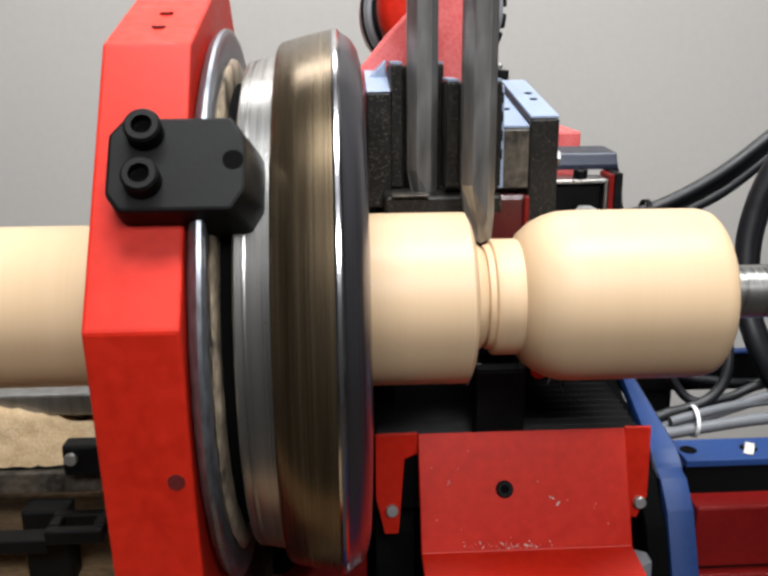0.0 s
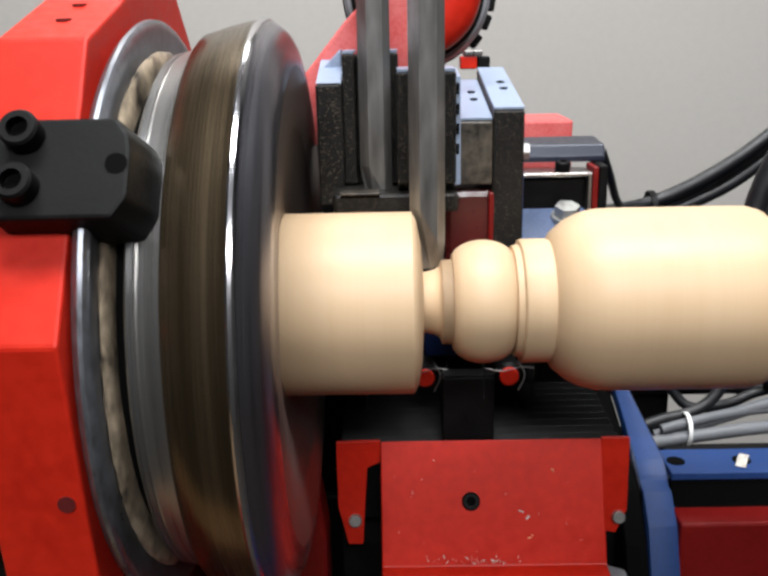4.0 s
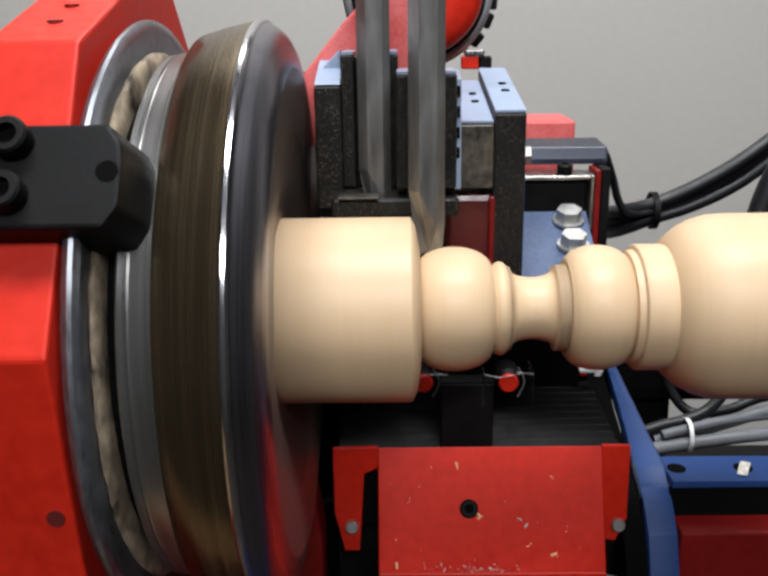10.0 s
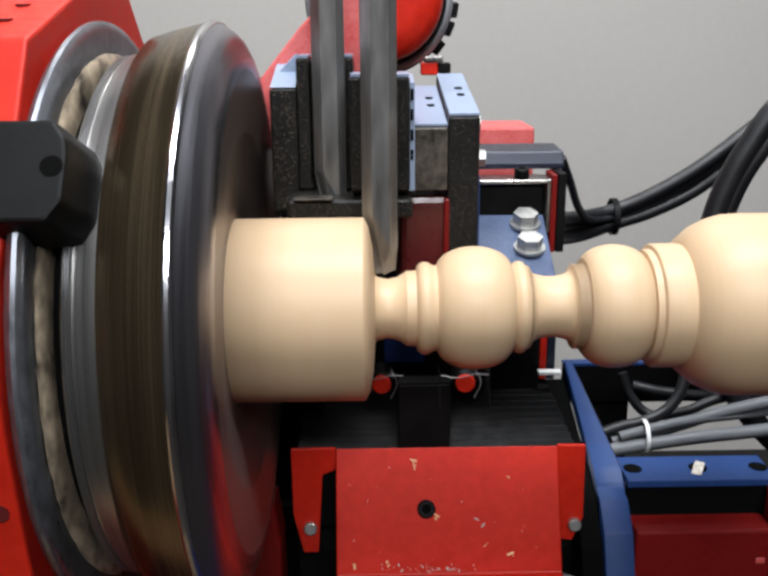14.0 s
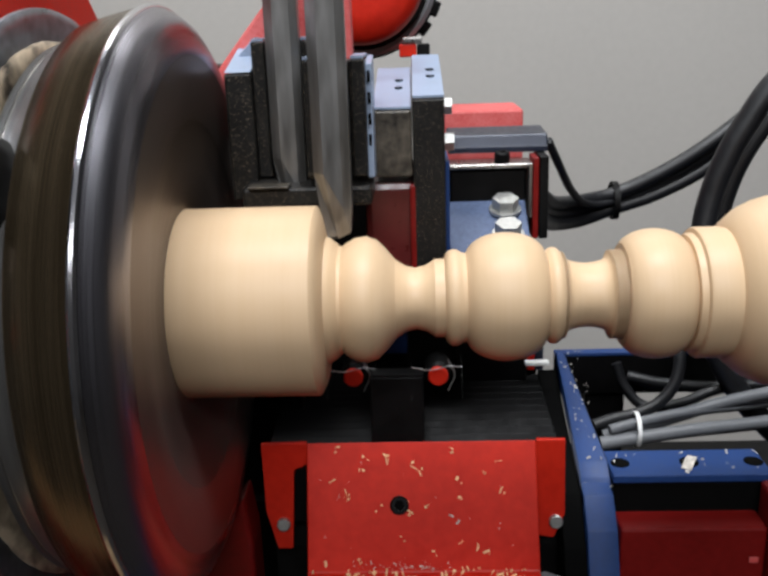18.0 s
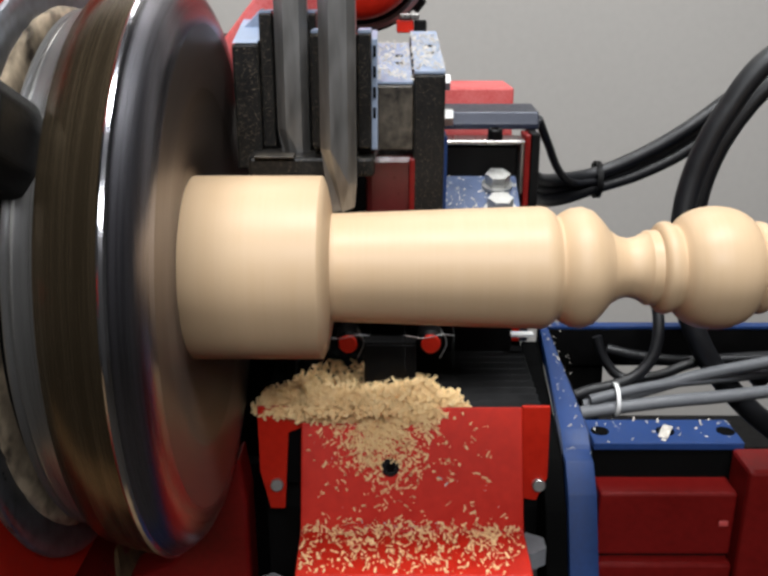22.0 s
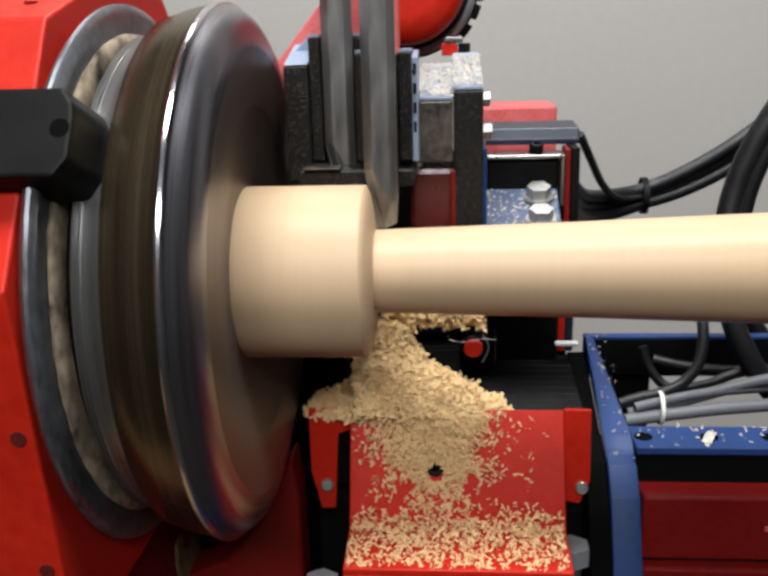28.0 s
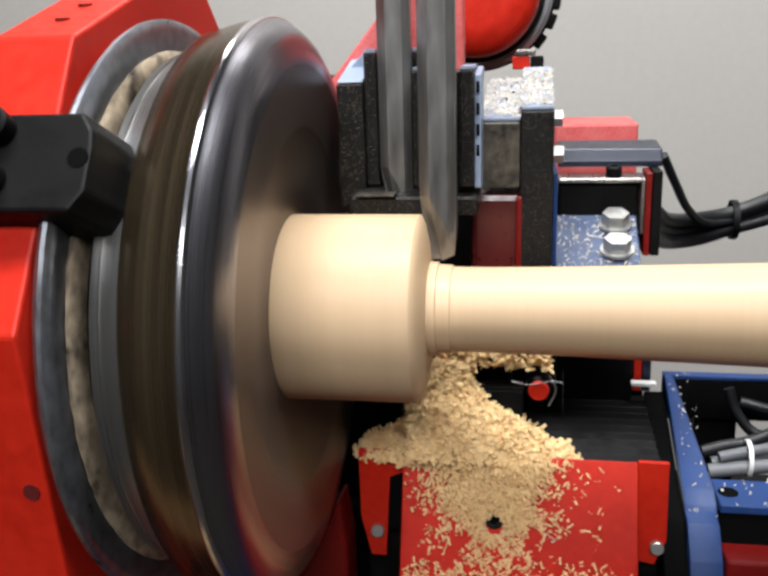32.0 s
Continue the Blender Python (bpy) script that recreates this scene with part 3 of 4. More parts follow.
def slide_blocks():
    b = thing("slide_block", "grimy steel slide block, pale sheen painted on its sloping top", "machine block", at=(0.0315, 0.070, 1.05))
    part("body", prism([(0.0, 0.0), (0.0, 0.0368), (0.095, 0.0534), (0.095, 0.0)], -0.0115, 0.0103, 0.001), DIRTY, b)
    # pale strip painting the sheen on the sloping top
    part("top", prism([(0.001, 0.0376), (0.001, 0.0388), (0.095, 0.0553), (0.095, 0.0541)], -0.011, 0.0101), TOPS, b, "pale top cap with the sheen in its colour")
    for y, z in ((0.060, 0.0490), (0.042, 0.0458)):
        part("hole", rod((0.003, y, z - 0.002), (0.003, y - 0.0002, z + 0.0009), 0.0024, 14), HOLE_SHADE, b)
    c = thing("slide_rail", "tall black steel slide rail speckled with shavings", "machine rail", at=(0.0514, 0.071, 1.0))
    part("body", prism([(0.0, -0.01), (0.0, 0.0925), (0.105, 0.1108), (0.105, -0.01)], -0.0091, 0.0090, 0.001), GRIMY, c)
    # the rail's top sheen, again as a pale strip
    part("top", prism([(0.001, 0.0933), (0.001, 0.0945), (0.105, 0.1126), (0.105, 0.1114)], -0.0087, 0.0088), TOPS, c, "pale top cap with the sheen in its colour")
    for y in (0.045, 0.062):
        z = 0.0945 + (y - 0.001) * 0.1740
        part("hole", rod((0.002, y, z - 0.002), (0.002, y - 0.0002, z + 0.0006), 0.0026, 14), HOLE_SHADE, c)
    for y, z in ((0.022, 0.066), (0.05, 0.084)):
        part("bolt", hexagon((0.0090, y, z), (0.0150, y, z), 0.0055), BOLT, c, "bright hexagon bolt")
    g = thing("maroon_guard", "dark glossy maroon guard under the tool slide", "guard", at=(0.03, 0.075, 1.0))
    part("shell", prism([(0.0, -0.03), (0.0, 0.046), (0.09, 0.046), (0.09, -0.03)], -0.016, 0.0145, 0.004), MAROON, g)
    part("flange", box(0.010, 0.0140, -0.004, 0.001, -0.03, 0.045, 0.001), RED_SHADED, g, "red flange")


slide_blocks()


def side_plate():
    p = thing("side_plate", "pale steel side plate with a row of slots", "machine plate", at=(0.0200, 0.048, 1.050))
    part("plate", prism([(0.0, 0.004), (0.003, 0.0635), (0.030, 0.067), (0.030, 0.0)], -0.0018, 0.0016, 0.0004), TOPS, p)
    for k in range(5):
        part("slot", box(-0.0023, -0.0018, 0.006, 0.010, 0.012 + k * 0.011, 0.018 + k * 0.011), HOLE_SHADE, p)
        part("slot", box(-0.0008, 0.0008, 0.0008, 0.0016, 0.010 + k * 0.011, 0.016 + k * 0.011), HOLE_SHADE, p)
    c = thing("tool_clamp", "oily steel clamp foot under the tool holders", "clamp", at=(-0.02, 0.046, 1.04))
    part("foot", box(-0.030, 0.040, -0.006, 0.03, 0.0, 0.011, 0.002), GRIMY, c)
    part("shim", box(-0.026, -0.004, -0.010, 0.0, 0.0112, 0.0125, 0.0004), DIRTY, c, "bent oily shim")


side_plate()


def bolt_plate():
    p = thing("mounting_plate", "blue painted mounting plate with two bright bolts", "machine plate", at=(0.095, 0.14, 1.0))
    part("plate", prism([(-0.060, -0.038), (-0.060, -0.0277), (0.016, 0.0179), (0.016, 0.006)], -0.031, 0.021, 0.001), PLATE, p)
    for y in (-0.0131, 0.0070):
        z = -0.0277 + (y + 0.060) * 0.6
        n = Vector((0, -0.30, 0.954))
        a = Vector((0.0070, y, z))
        b = part("hex_bolt", hexagon(a + n * 0.002, a + n * 0.0095, 0.0085), BOLT, p, "bright zinc hexagon bolt")
        part("washer", rod(a, a + n * 0.002, 0.0105, 28), BOLT, b)
    part("upright", box(-0.034, -0.0315, -0.05, 0.03, -0.02, 0.055, 0.0006), BLUE, p, "blue edge strip")
    # limit switch box
    s = thing("switch_box", "black limit switch box with a grey metal bracket", "switch", at=(0.10, 0.17, 1.0))
    part("cover", prism([(0.008, 0.050), (0.012, 0.058), (0.045, 0.060), (0.045, 0.050), (0.008, 0.046)], -0.034, 0.034, 0.001), NAVY, s, "dark blue steel cover")
    part("side", box(0.026, 0.032, -0.012, 0.02, -0.01, 0.046, 0.0008), BLACK, s)
    part("body", box(-0.034, 0.018, -0.006, 0.02, 0.006, 0.038, 0.002), BLACK, s, "black plastic body")
    part("bracket", box(-0.034, 0.019, -0.011, 0.014, 0.0385, 0.0415, 0.0008), SILVER, s, "bent metal strip")
    part("bracket", box(0.019, 0.0215, -0.011, 0.014, 0.004, 0.0415, 0.0008), SILVER, s, "bent metal strip")
    cap_screw(s, (0.0015, -0.0055, 0.0416), (0, -0.12, 1), 0.0052, 0.0075)
    part("red_side", box(0.0217, 0.0255, -0.012, 0.012, -0.01, 0.045, 0.0006), RED_SHADED, s, "red painted side")
    r = thing("red_box", "red painted sheet metal box behind the switch", "machine box", at=(0.095, 0.255, 1.0))
    part("shell", box(-0.03, 0.0315, 0, 0.06, 0.0, 0.0675, 0.002), RED_DUST_GLARE, r)


bolt_plate()


def feed_motor():
    m = thing("feed_motor", "red feed motor with a black band and a grey end ring", "motor", at=(0.005, 0.24, 1.166))
    cap = lathe([(0.0, 0.0), (0.0, 0.026), (0.002, 0.039), (0.007, 0.0455), (0.014, 0.0480), (0.030, 0.0485), (0.030, 0.0)], 64)
    bmesh.ops.rotate(cap, verts=cap.verts, matrix=Matrix.Rotation(radians(90), 3, "Z"))
    part("end_cap", cap, RED, m, "domed red painted end cap", True)
    part("band", rod((0, 0.0302, 0), (0, 0.040, 0), 0.0520, 64, bevel=0.001), BLACK, m, "black band", True)
    part("ring", rod((0, 0.0402, 0), (0, 0.062, 0), 0.0580, 64, bevel=0.003), RING_GREY, m, "grey metal ring", True)
    part("rear_band", rod((0, 0.0622, 0), (0, 0.078, 0), 0.0600, 64, bevel=0.001), BLACK, m, "black band", True)
    part("body", rod((0, 0.0782, 0), (0, 0.20, 0), 0.058, 64, bevel=0.004), RED, m, "red painted round body", True)
    for ang in (-38, -22, -8, 8):
        c, n = radians(ang), 0.0605
        part("lug", box(-0.004, 0.004, 0.060, 0.076, -0.006, 0.006, 0.0015, Matrix.Translation((n * math.cos(c), 0, n * math.sin(c))) @ Matrix.Rotation(-c, 4, "Y")), BLACK, m)
    t = thing("terminal_block", "small red terminal block with a grey plug", "terminal", at=(0.040, 0.215, 1.110))
    part("block", box(-0.006, 0.006, -0.004, 0.008, 0.0, 0.009, 0.001), RED, t)
    part("plug", box(-0.004, 0.010, -0.005, 0.006, 0.0092, 0.0135, 0.001), SILVER, t, "grey plug")
    part("socket", box(0.0064, 0.0155, -0.003, 0.008, -0.001, 0.0088, 0.001), BLACK, t, "black socket")
    g = thing("sloping_guard", "red painted sloping guard behind the chuck", "guard", at=(-0.06, 0.16, 1.08))
    part("sheet", prism([(-0.025, 0.015), (0.015, 0.063), (0.030, 0.078), (0.056, 0.110), (0.068, 0.110), (0.068, -0.020), (0.040, -0.020), (0.0, -0.010), (-0.025, -0.010)], -0.052, -0.038, 0.002, "y"), RED_DUST_GLARE, g)
    part("flange", prism([(0.000, 0.026), (0.0025, 0.0372), (0.0140, 0.0485), (0.0145, 0.026)], -0.068, -0.0525, 0.001, "y"), TOPS, g, "bare steel flange")
    part("post", box(-0.055, 0.01, 0.01, 0.05, -0.15, 0.03, 0.002), BLACK, g, "black post")


feed_motor()


# ---- red front cover and bellows ----
def cover():
    c = thing("front_cover", "red painted front cover with a ledge and side wings", "machine cover", at=(0.04, 0.06, 0.70))
    off = -Vector(c.location)

    def add(name, bm, material, label="", parent=c):
        return part(name, moved(bm, *off), material, parent, label)

    add("front_plate", prism([(0.065, 0.8868), (0.0347, 0.8145), (-0.004, 0.8105), (-0.004, 0.8065), (0.0370, 0.8105), (0.0675, 0.8825)], -0.0275, 0.1136, 0.0008), RED)
    add("lower_plate", prism([(-0.004, 0.8063), (-0.004, 0.70), (0.0, 0.70), (0.0, 0.8063)], -0.0275, 0.1136, 0.0006), RED, "red lower plate")
    # folded wings at both sides, in front of black backing plates
    for edge, poly in ((0.1138, [(0.1138, 0.8866), (0.1315, 0.8866), (0.1325, 0.835), (0.126, 0.818), (0.1138, 0.820)]), (-0.0277, [(-0.0277, 0.8866), (-0.056, 0.8866), (-0.056, 0.840), (-0.050, 0.812), (-0.0405, 0.812), (-0.0365, 0.868), (-0.0277, 0.872)])):
        bm = prism(poly, 0.0, 0.003, 0.0005, "y")
        for v in bm.verts:
            v.co.y += 0.0652 - 0.03 * abs(v.co.x - edge)
        add("wing", bm, RED, "red folded side wing")
        a, b = sorted((edge, edge + (0.0178 if edge > 0 else -0.0283)))
        add("wing_back", prism([(0.0960, 0.868), (0.0850, 0.80), (0.0850, 0.70), (0.098, 0.70), (0.099, 0.868)], a + 0.0003, b, 0.0006), BLACK, "black backing plate")
    for x, y in ((0.1267, 0.0640), (-0.0451, 0.0640)):
        add("side_screw", rod((x, y + 0.002, 0.8305), (x, y - 0.0035, 0.8315), 0.0042, 14, bevel=0.0006), BOLT, "bright screw")
    # solid block, its colour stands for shade inside the cover
    add("inner_body", box(-0.024, 0.109, 0.072, 0.120, 0.70, 0.86, 0.002), HOLE_SHADE, "solid block painted as the shaded inside")
    n = Vector((0, -0.922, 0.387))
    cap_screw(c, Vector((0.0292, 0.0502, 0.8515)) + off - n * 0.0005, n, 0.0058, 0.0030)
    return c


cover()


def bellows():
    b = thing("bellows", "black rubber pleated bellows over the slide", "bellows", at=(0.04, 0.12, 0.86))
    for k in range(13):
        y = 0.0665 + k * 0.0095
        z = 0.8762 + k * 0.0005
        bm = prism([(0.0, -0.006), (0.0047, 0.0015), (0.0094, -0.006)], -0.054, 0.130, 0.0004)
        part("pleat", moved(bm, -0.04, y - 0.12, z - 0.86), RUBBER, b)
    part("backing", box(-0.095, 0.091, -0.052, 0.08, -0.03, 0.0095), RUBBER, b)
    p = thing("guide_post", "black steel guide post in front of the bellows", "post", at=(0.029, 0.075, 0.875))
    part("post", box(-0.0165, 0.0165, -0.004, 0.008, 0.0, 0.052, 0.001), BLACK, p)
    part("cap", box(-0.016, 0.0165, -0.0036, 0.0078, 0.0523, 0.0535, 0.0003), BLACK, p)
    w = thing("wiper_nozzle", "clear plastic nozzle with a red core under the wood", "nozzle", at=(0.0546, 0.093, 0.9275))
    part("body", rod((0, 0, 0), (0, -0.02, 0), 0.0080, 24, bevel=0.002), BLACK, w, "", True)
    part("core", rod((0, -0.0205, 0), (0, -0.023, 0), 0.0062, 20, bevel=0.0008), RED, w, "red core")
    part("clip", tube([(0.006, -0.018, 0.009), (0.010, -0.020, 0.0), (0.006, -0.021, -0.010)], 0.0005), STEEL, w, "dull wire clip", True)
    for nm, b in (("side", box(-0.0165, -0.0160, -0.030, -0.010, -0.012, 0.010)), ("side", box(0.0140, 0.0145, -0.030, -0.010, -0.012, 0.010))):
        part(nm, b, CLEAR, w, "clear plastic cover").visible_shadow = False
    part("rim", tube([(-0.016, -0.029, 0.0085), (-0.005, -0.030, 0.0070), (0.006, -0.030, 0.0095), (0.014, -0.029, 0.0085)], 0.00035), STEEL, w, "dull bent wire", True)
    w2 = copy_thing(w, pose(0.002, 0.105, 0.9224))
    t = thing("slide_support", "black steel slide support behind the wood", "machine support", at=(0.08, 0.17, 0.875))
    part("column", box(-0.012, 0.0415, 0.003, 0.05, 0.0, 0.13, 0.002), BLACK, t)
    part("red_edge", box(0.0417, 0.0470, 0.004, 0.012, 0.012, 0.060, 0.0008), RED, t, "red painted edge")
    part("grey_edge", box(0.0472, 0.0535, 0.004, 0.012, 0.012, 0.060, 0.0008), NAVY, t, "dark grey edge")
    part("rear_plate", box(-0.14, -0.012, 0.02, 0.05, 0.0, 0.15, 0.002), BLACK, t)
    part("blue_foot", box(-0.075, -0.045, -0.004, 0.018, 0.03, 0.052, 0.001), BLUE, t, "blue bracket")


bellows()


def rear_filler():
    # black filler plates, added to darken the view past the chuck
    g = thing("rear_filler", "added black filler plate behind the chuck", "guard", at=(-0.09, 0.19, 0.70))
    part("plate", box(-0.05, 0.052, 0.0, 0.008, 0.0, 0.36, 0.001), BLACK, g)
    part("side", box(0.046, 0.052, -0.06, -0.0005, 0.0, 0.33, 0.001), BLACK, g)
    f = thing("red_pedestal", "red painted cast pedestal beside the cover, shade in its colour", "machine pedestal", at=(-0.085, 0.05, 0.66))
    # shade beside the cover is put into the pedestal's red
    part("web", prism([(0.0220, 0.0), (0.0220, 0.1670), (0.0180, 0.1970), (0.0100, 0.1850), (-0.0080, 0.1470), (-0.0330, 0.1170), (-0.0630, 0.1050), (-0.0630, 0.0)], 0.0, 0.030, 0.003, "y"), RED_SHADED, f)
    part("gusset", prism([(-0.02, 0.0), (-0.02, 0.05), (0.0, 0.085), (0.0, 0.0)], 0.0080, 0.0160, 0.001), RED_SHADED, f, "red gusset plate")
    part("foot_plate", box(-0.05, 0.03, -0.03, 0.05, -0.012, -0.0005, 0.002), BLACK, f, "black foot plate")


rear_filler()


def small_fittings():
    n = thing("leveling_bolt", "grey steel leveling bolt beside the cover", "bolt", "leveling bolts", at=(-0.044, 0.012, 0.661))
    part("shaft", rod((0, 0, 0), (0, 0, 0.118), 0.0062, 20), STEEL, n, "", True)
    part("head", hexagon((0, 0, 0.1182), (0, 0, 0.131), 0.0115), RING_GREY, n, "grey hexagon head")
    copy_thing(n, pose(0.1195, 0.045, 0.668))
    c = thing("bellows_clip", "small white metal clip beside the bellows", "clip", at=(0.129, 0.165, 0.8955))
    part("strip", box(-0.010, 0.007, -0.004, 0.003, 0.0, 0.0025, 0.0005), WHITE, c, "white strip")


small_fittings()


# ---- blue frame ----
def blue_frame():
    f = thing("lathe_bed", "blue painted welded steel lathe bed", "lathe bed", at=(0.155, 0.1, 0.0))
    off = -Vector(f.location)

    def add(name, bm, material=BLUE, label="", parent=f):
        return part(name, moved(bm, *off), material, parent, label)

    rail = add("side_rail", prism([(0.198, 0.891), (0.10, 0.8525), (0.090, 0.846), (0.082, 0.836), (0.076, 0.824), (0.02, 0.70), (0.005, 0.70), (0.062, 0.824), (0.078, 0.840), (0.198, 0.881)], 0.1465, 0.1655, 0.0008))
    for v in rail.data.vertices:  # the rail narrows towards the far end
        y = v.co.y + f.location.y
        if v.co.x > 0 and y > 0.10:
            v.co.x -= 0.0135 * (y - 0.10) / 0.098
    rail.data.shade_smooth()
    rail.data.set_sharp_from_angle(angle=radians(38))
    add("cross_flange", box(0.166, 0.267, 0.082, 0.116, 0.846, 0.8515, 0.0008))
    for x, y in ((0.1736, 0.0985), (0.2185, 0.0985), (0.2600, 0.0985)):
        add("hole", rod((x, y, 0.849), (x, y, 0.8519), 0.0062, 24), HOLE_SHADE)
    # solid block under the flange, shade painted as its colour
    add("recess_shade", box(0.166, 0.40, 0.083, 0.089, 0.70, 0.845, 0.0008), HOLE_SHADE, "solid block painted as a shaded recess")
    add("far_rail", box(0.146, 0.75, 0.199, 0.206, 0.856, 0.887, 0.0008), BLACK, "black rail with a blue top")
    add("far_rail_top", box(0.146, 0.75, 0.1985, 0.2075, 0.8872, 0.8900, 0.0006))
    add("leg", box(0.170, 0.200, 0.2, 0.225, 0.70, 0.8555, 0.001), BLACK, "black leg")
    # slab inside the rail, in the same painted shade black
    add("inner_side", prism([(0.195, 0.879), (0.085, 0.838), (0.060, 0.812), (0.014, 0.705), (0.195, 0.705)], 0.1320, 0.1462, 0.001), HOLE_SHADE, "inner side plate in the painted shade black")
    add("front_plate", box(0.14, 0.80, 0.30, 0.34, 0.0, 0.70, 0.002))
    r = thing("red_cabinet", "red stepped sheet metal cabinet, shade in its colour", "cabinet", at=(0.22, 0.085, 0.685))
    # the cabinet's red is darkened for the shade it stands in
    part("upper", box(-0.053, 0.0375, -0.025, -0.003, 0.094, 0.1415, 0.002), RED_SHADED, r)
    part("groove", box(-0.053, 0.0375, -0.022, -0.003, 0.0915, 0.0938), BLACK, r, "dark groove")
    part("step", box(-0.053, 0.0375, -0.031, -0.003, 0.040, 0.091, 0.0025), RED_SHADED, r)
    part("lower", box(-0.053, 0.30, -0.038, -0.0315, -0.15, 0.063, 0.002), RED_SHADED, r)
    part("side_box", box(0.0380, 0.20, -0.036, -0.004, 0.0635, 0.164, 0.003), RED_SHADED, r, "red box")
    part("latch", box(0.027, 0.033, -0.0262, -0.0252, 0.117, 0.121, 0.0003), RED_DUST_GLARE, r, "small worn latch")
    base = thing("base_cabinet", "dark machine base cabinet with a blue front", "machine base", at=(0, 0.2, 0))
    part("cabinet", box(-0.3, 0.9, -0.12, 0.30, 0.0, 0.66, 0.004), BLACK, base)
    part("bed", box(-0.10, 0.14, -0.05, 0.22, 0.661, 0.80, 0.004), BLACK, base, "black slide bed")
    part("plinth", box(-0.3, 0.9, -0.13, -0.1205, 0.0, 0.5, 0.003), BLUE, base, "blue front plate")


blue_frame()


# ---- cables ----
def cables():
    def cable(label, pts, r, material=HOSE, name="cable"):
        return tagged(part(name, tube(pts, r), material, None, "", True), label, "cable", "cables of the machine")

    cable("thick black hose looping beside the machine", [(0.40, 0.2, 1.12), (0.31, 0.2, 1.10), (0.272, 0.2, 1.055), (0.252, 0.2, 1.0), (0.248, 0.19, 0.945), (0.254, 0.176, 0.908), (0.272, 0.166, 0.872), (0.302, 0.162, 0.838), (0.35, 0.16, 0.80)], 0.0085)
    cable("thick black hose looping beside the machine", [(0.40, 0.225, 1.09), (0.33, 0.225, 1.085), (0.29, 0.225, 1.045), (0.27, 0.225, 0.99), (0.272, 0.225, 0.93), (0.29, 0.225, 0.885), (0.34, 0.225, 0.83)], 0.0075)
    for k, (dy, dz, r) in enumerate(((0, 0, 0.0052), (0.008, -0.009, 0.0048), (0.004, -0.018, 0.0050))):
        cable("black cable in a tied bundle", [(0.134, 0.215 + dy, 1.010 + dz), (0.155, 0.28 + dy, 0.989 + dz), (0.185, 0.32 + dy, 0.982 + dz), (0.217, 0.335 + dy, 0.985 + dz * 0.8), (0.252, 0.335 + dy, 1.000 + dz), (0.292, 0.335 + dy, 1.024 + dz * 1.2), (0.34, 0.34 + dy, 1.060 + dz * 1.2)], r * 1.18)
    cable("thin black switch lead", [(0.138, 0.205, 1.050), (0.150, 0.225, 1.028), (0.168, 0.27, 1.000), (0.190, 0.315, 0.980), (0.217, 0.333, 0.978)], 0.0032)
    t = part("cable_tie", moved(lathe([(-0.0025, 0.0150), (-0.0025, 0.0168), (0.0025, 0.0168), (0.0025, 0.0150)], 24, True), 0.217, 0.339, 0.9778), BLACK, None, "", True)
    tagged(t, "black plastic tie round the cable bundle", "cable tie")
    cable("grey cable lying on the frame", [(0.169, 0.137, 0.8460), (0.195, 0.138, 0.8495), (0.235, 0.139, 0.8545), (0.275, 0.142, 0.8570), (0.36, 0.145, 0.866)], 0.0049, GREY_CABLE)
    cable("grey cable lying on the frame", [(0.173, 0.147, 0.8470), (0.195, 0.1475, 0.8515), (0.225, 0.150, 0.8600), (0.265, 0.155, 0.8690), (0.34, 0.16, 0.882)], 0.0047, GREY_CABLE)
    cable("grey cable lying on the frame", [(0.176, 0.140, 0.8550), (0.195, 0.143, 0.8585), (0.235, 0.150, 0.8635), (0.30, 0.16, 0.8655), (0.42, 0.18, 0.872)], 0.0038, GREY_CABLE)
    cable("black cable lying on the frame", [(0.167, 0.150, 0.8540), (0.180, 0.151, 0.8580), (0.197, 0.153, 0.8610), (0.214, 0.155, 0.8690), (0.226, 0.160, 0.8840), (0.230, 0.170, 0.905), (0.228, 0.185, 0.93)], 0.0043)
    cable("black cable hanging below the rail", [(0.190, 0.19, 0.885), (0.196, 0.185, 0.868), (0.210, 0.178, 0.855), (0.235, 0.172, 0.8600), (0.27, 0.172, 0.872), (0.36, 0.175, 0.874)], 0.0038)
    cable("black cable hanging below the rail", [(0.200, 0.195, 0.872), (0.225, 0.19, 0.868), (0.262, 0.186, 0.866), (0.32, 0.18, 0.872), (0.42, 0.18, 0.876)], 0.0046)
    w = part("white_tie", moved(lathe([(-0.0014, 0.0112), (-0.0014, 0.0126), (0.0014, 0.0126), (0.0014, 0.0112)], 24, True), 0.1950, 0.1435, 0.8535), WHITE, None, "", True)
    tagged(w, "white plastic tie round grey cables", "cable tie")


cables()


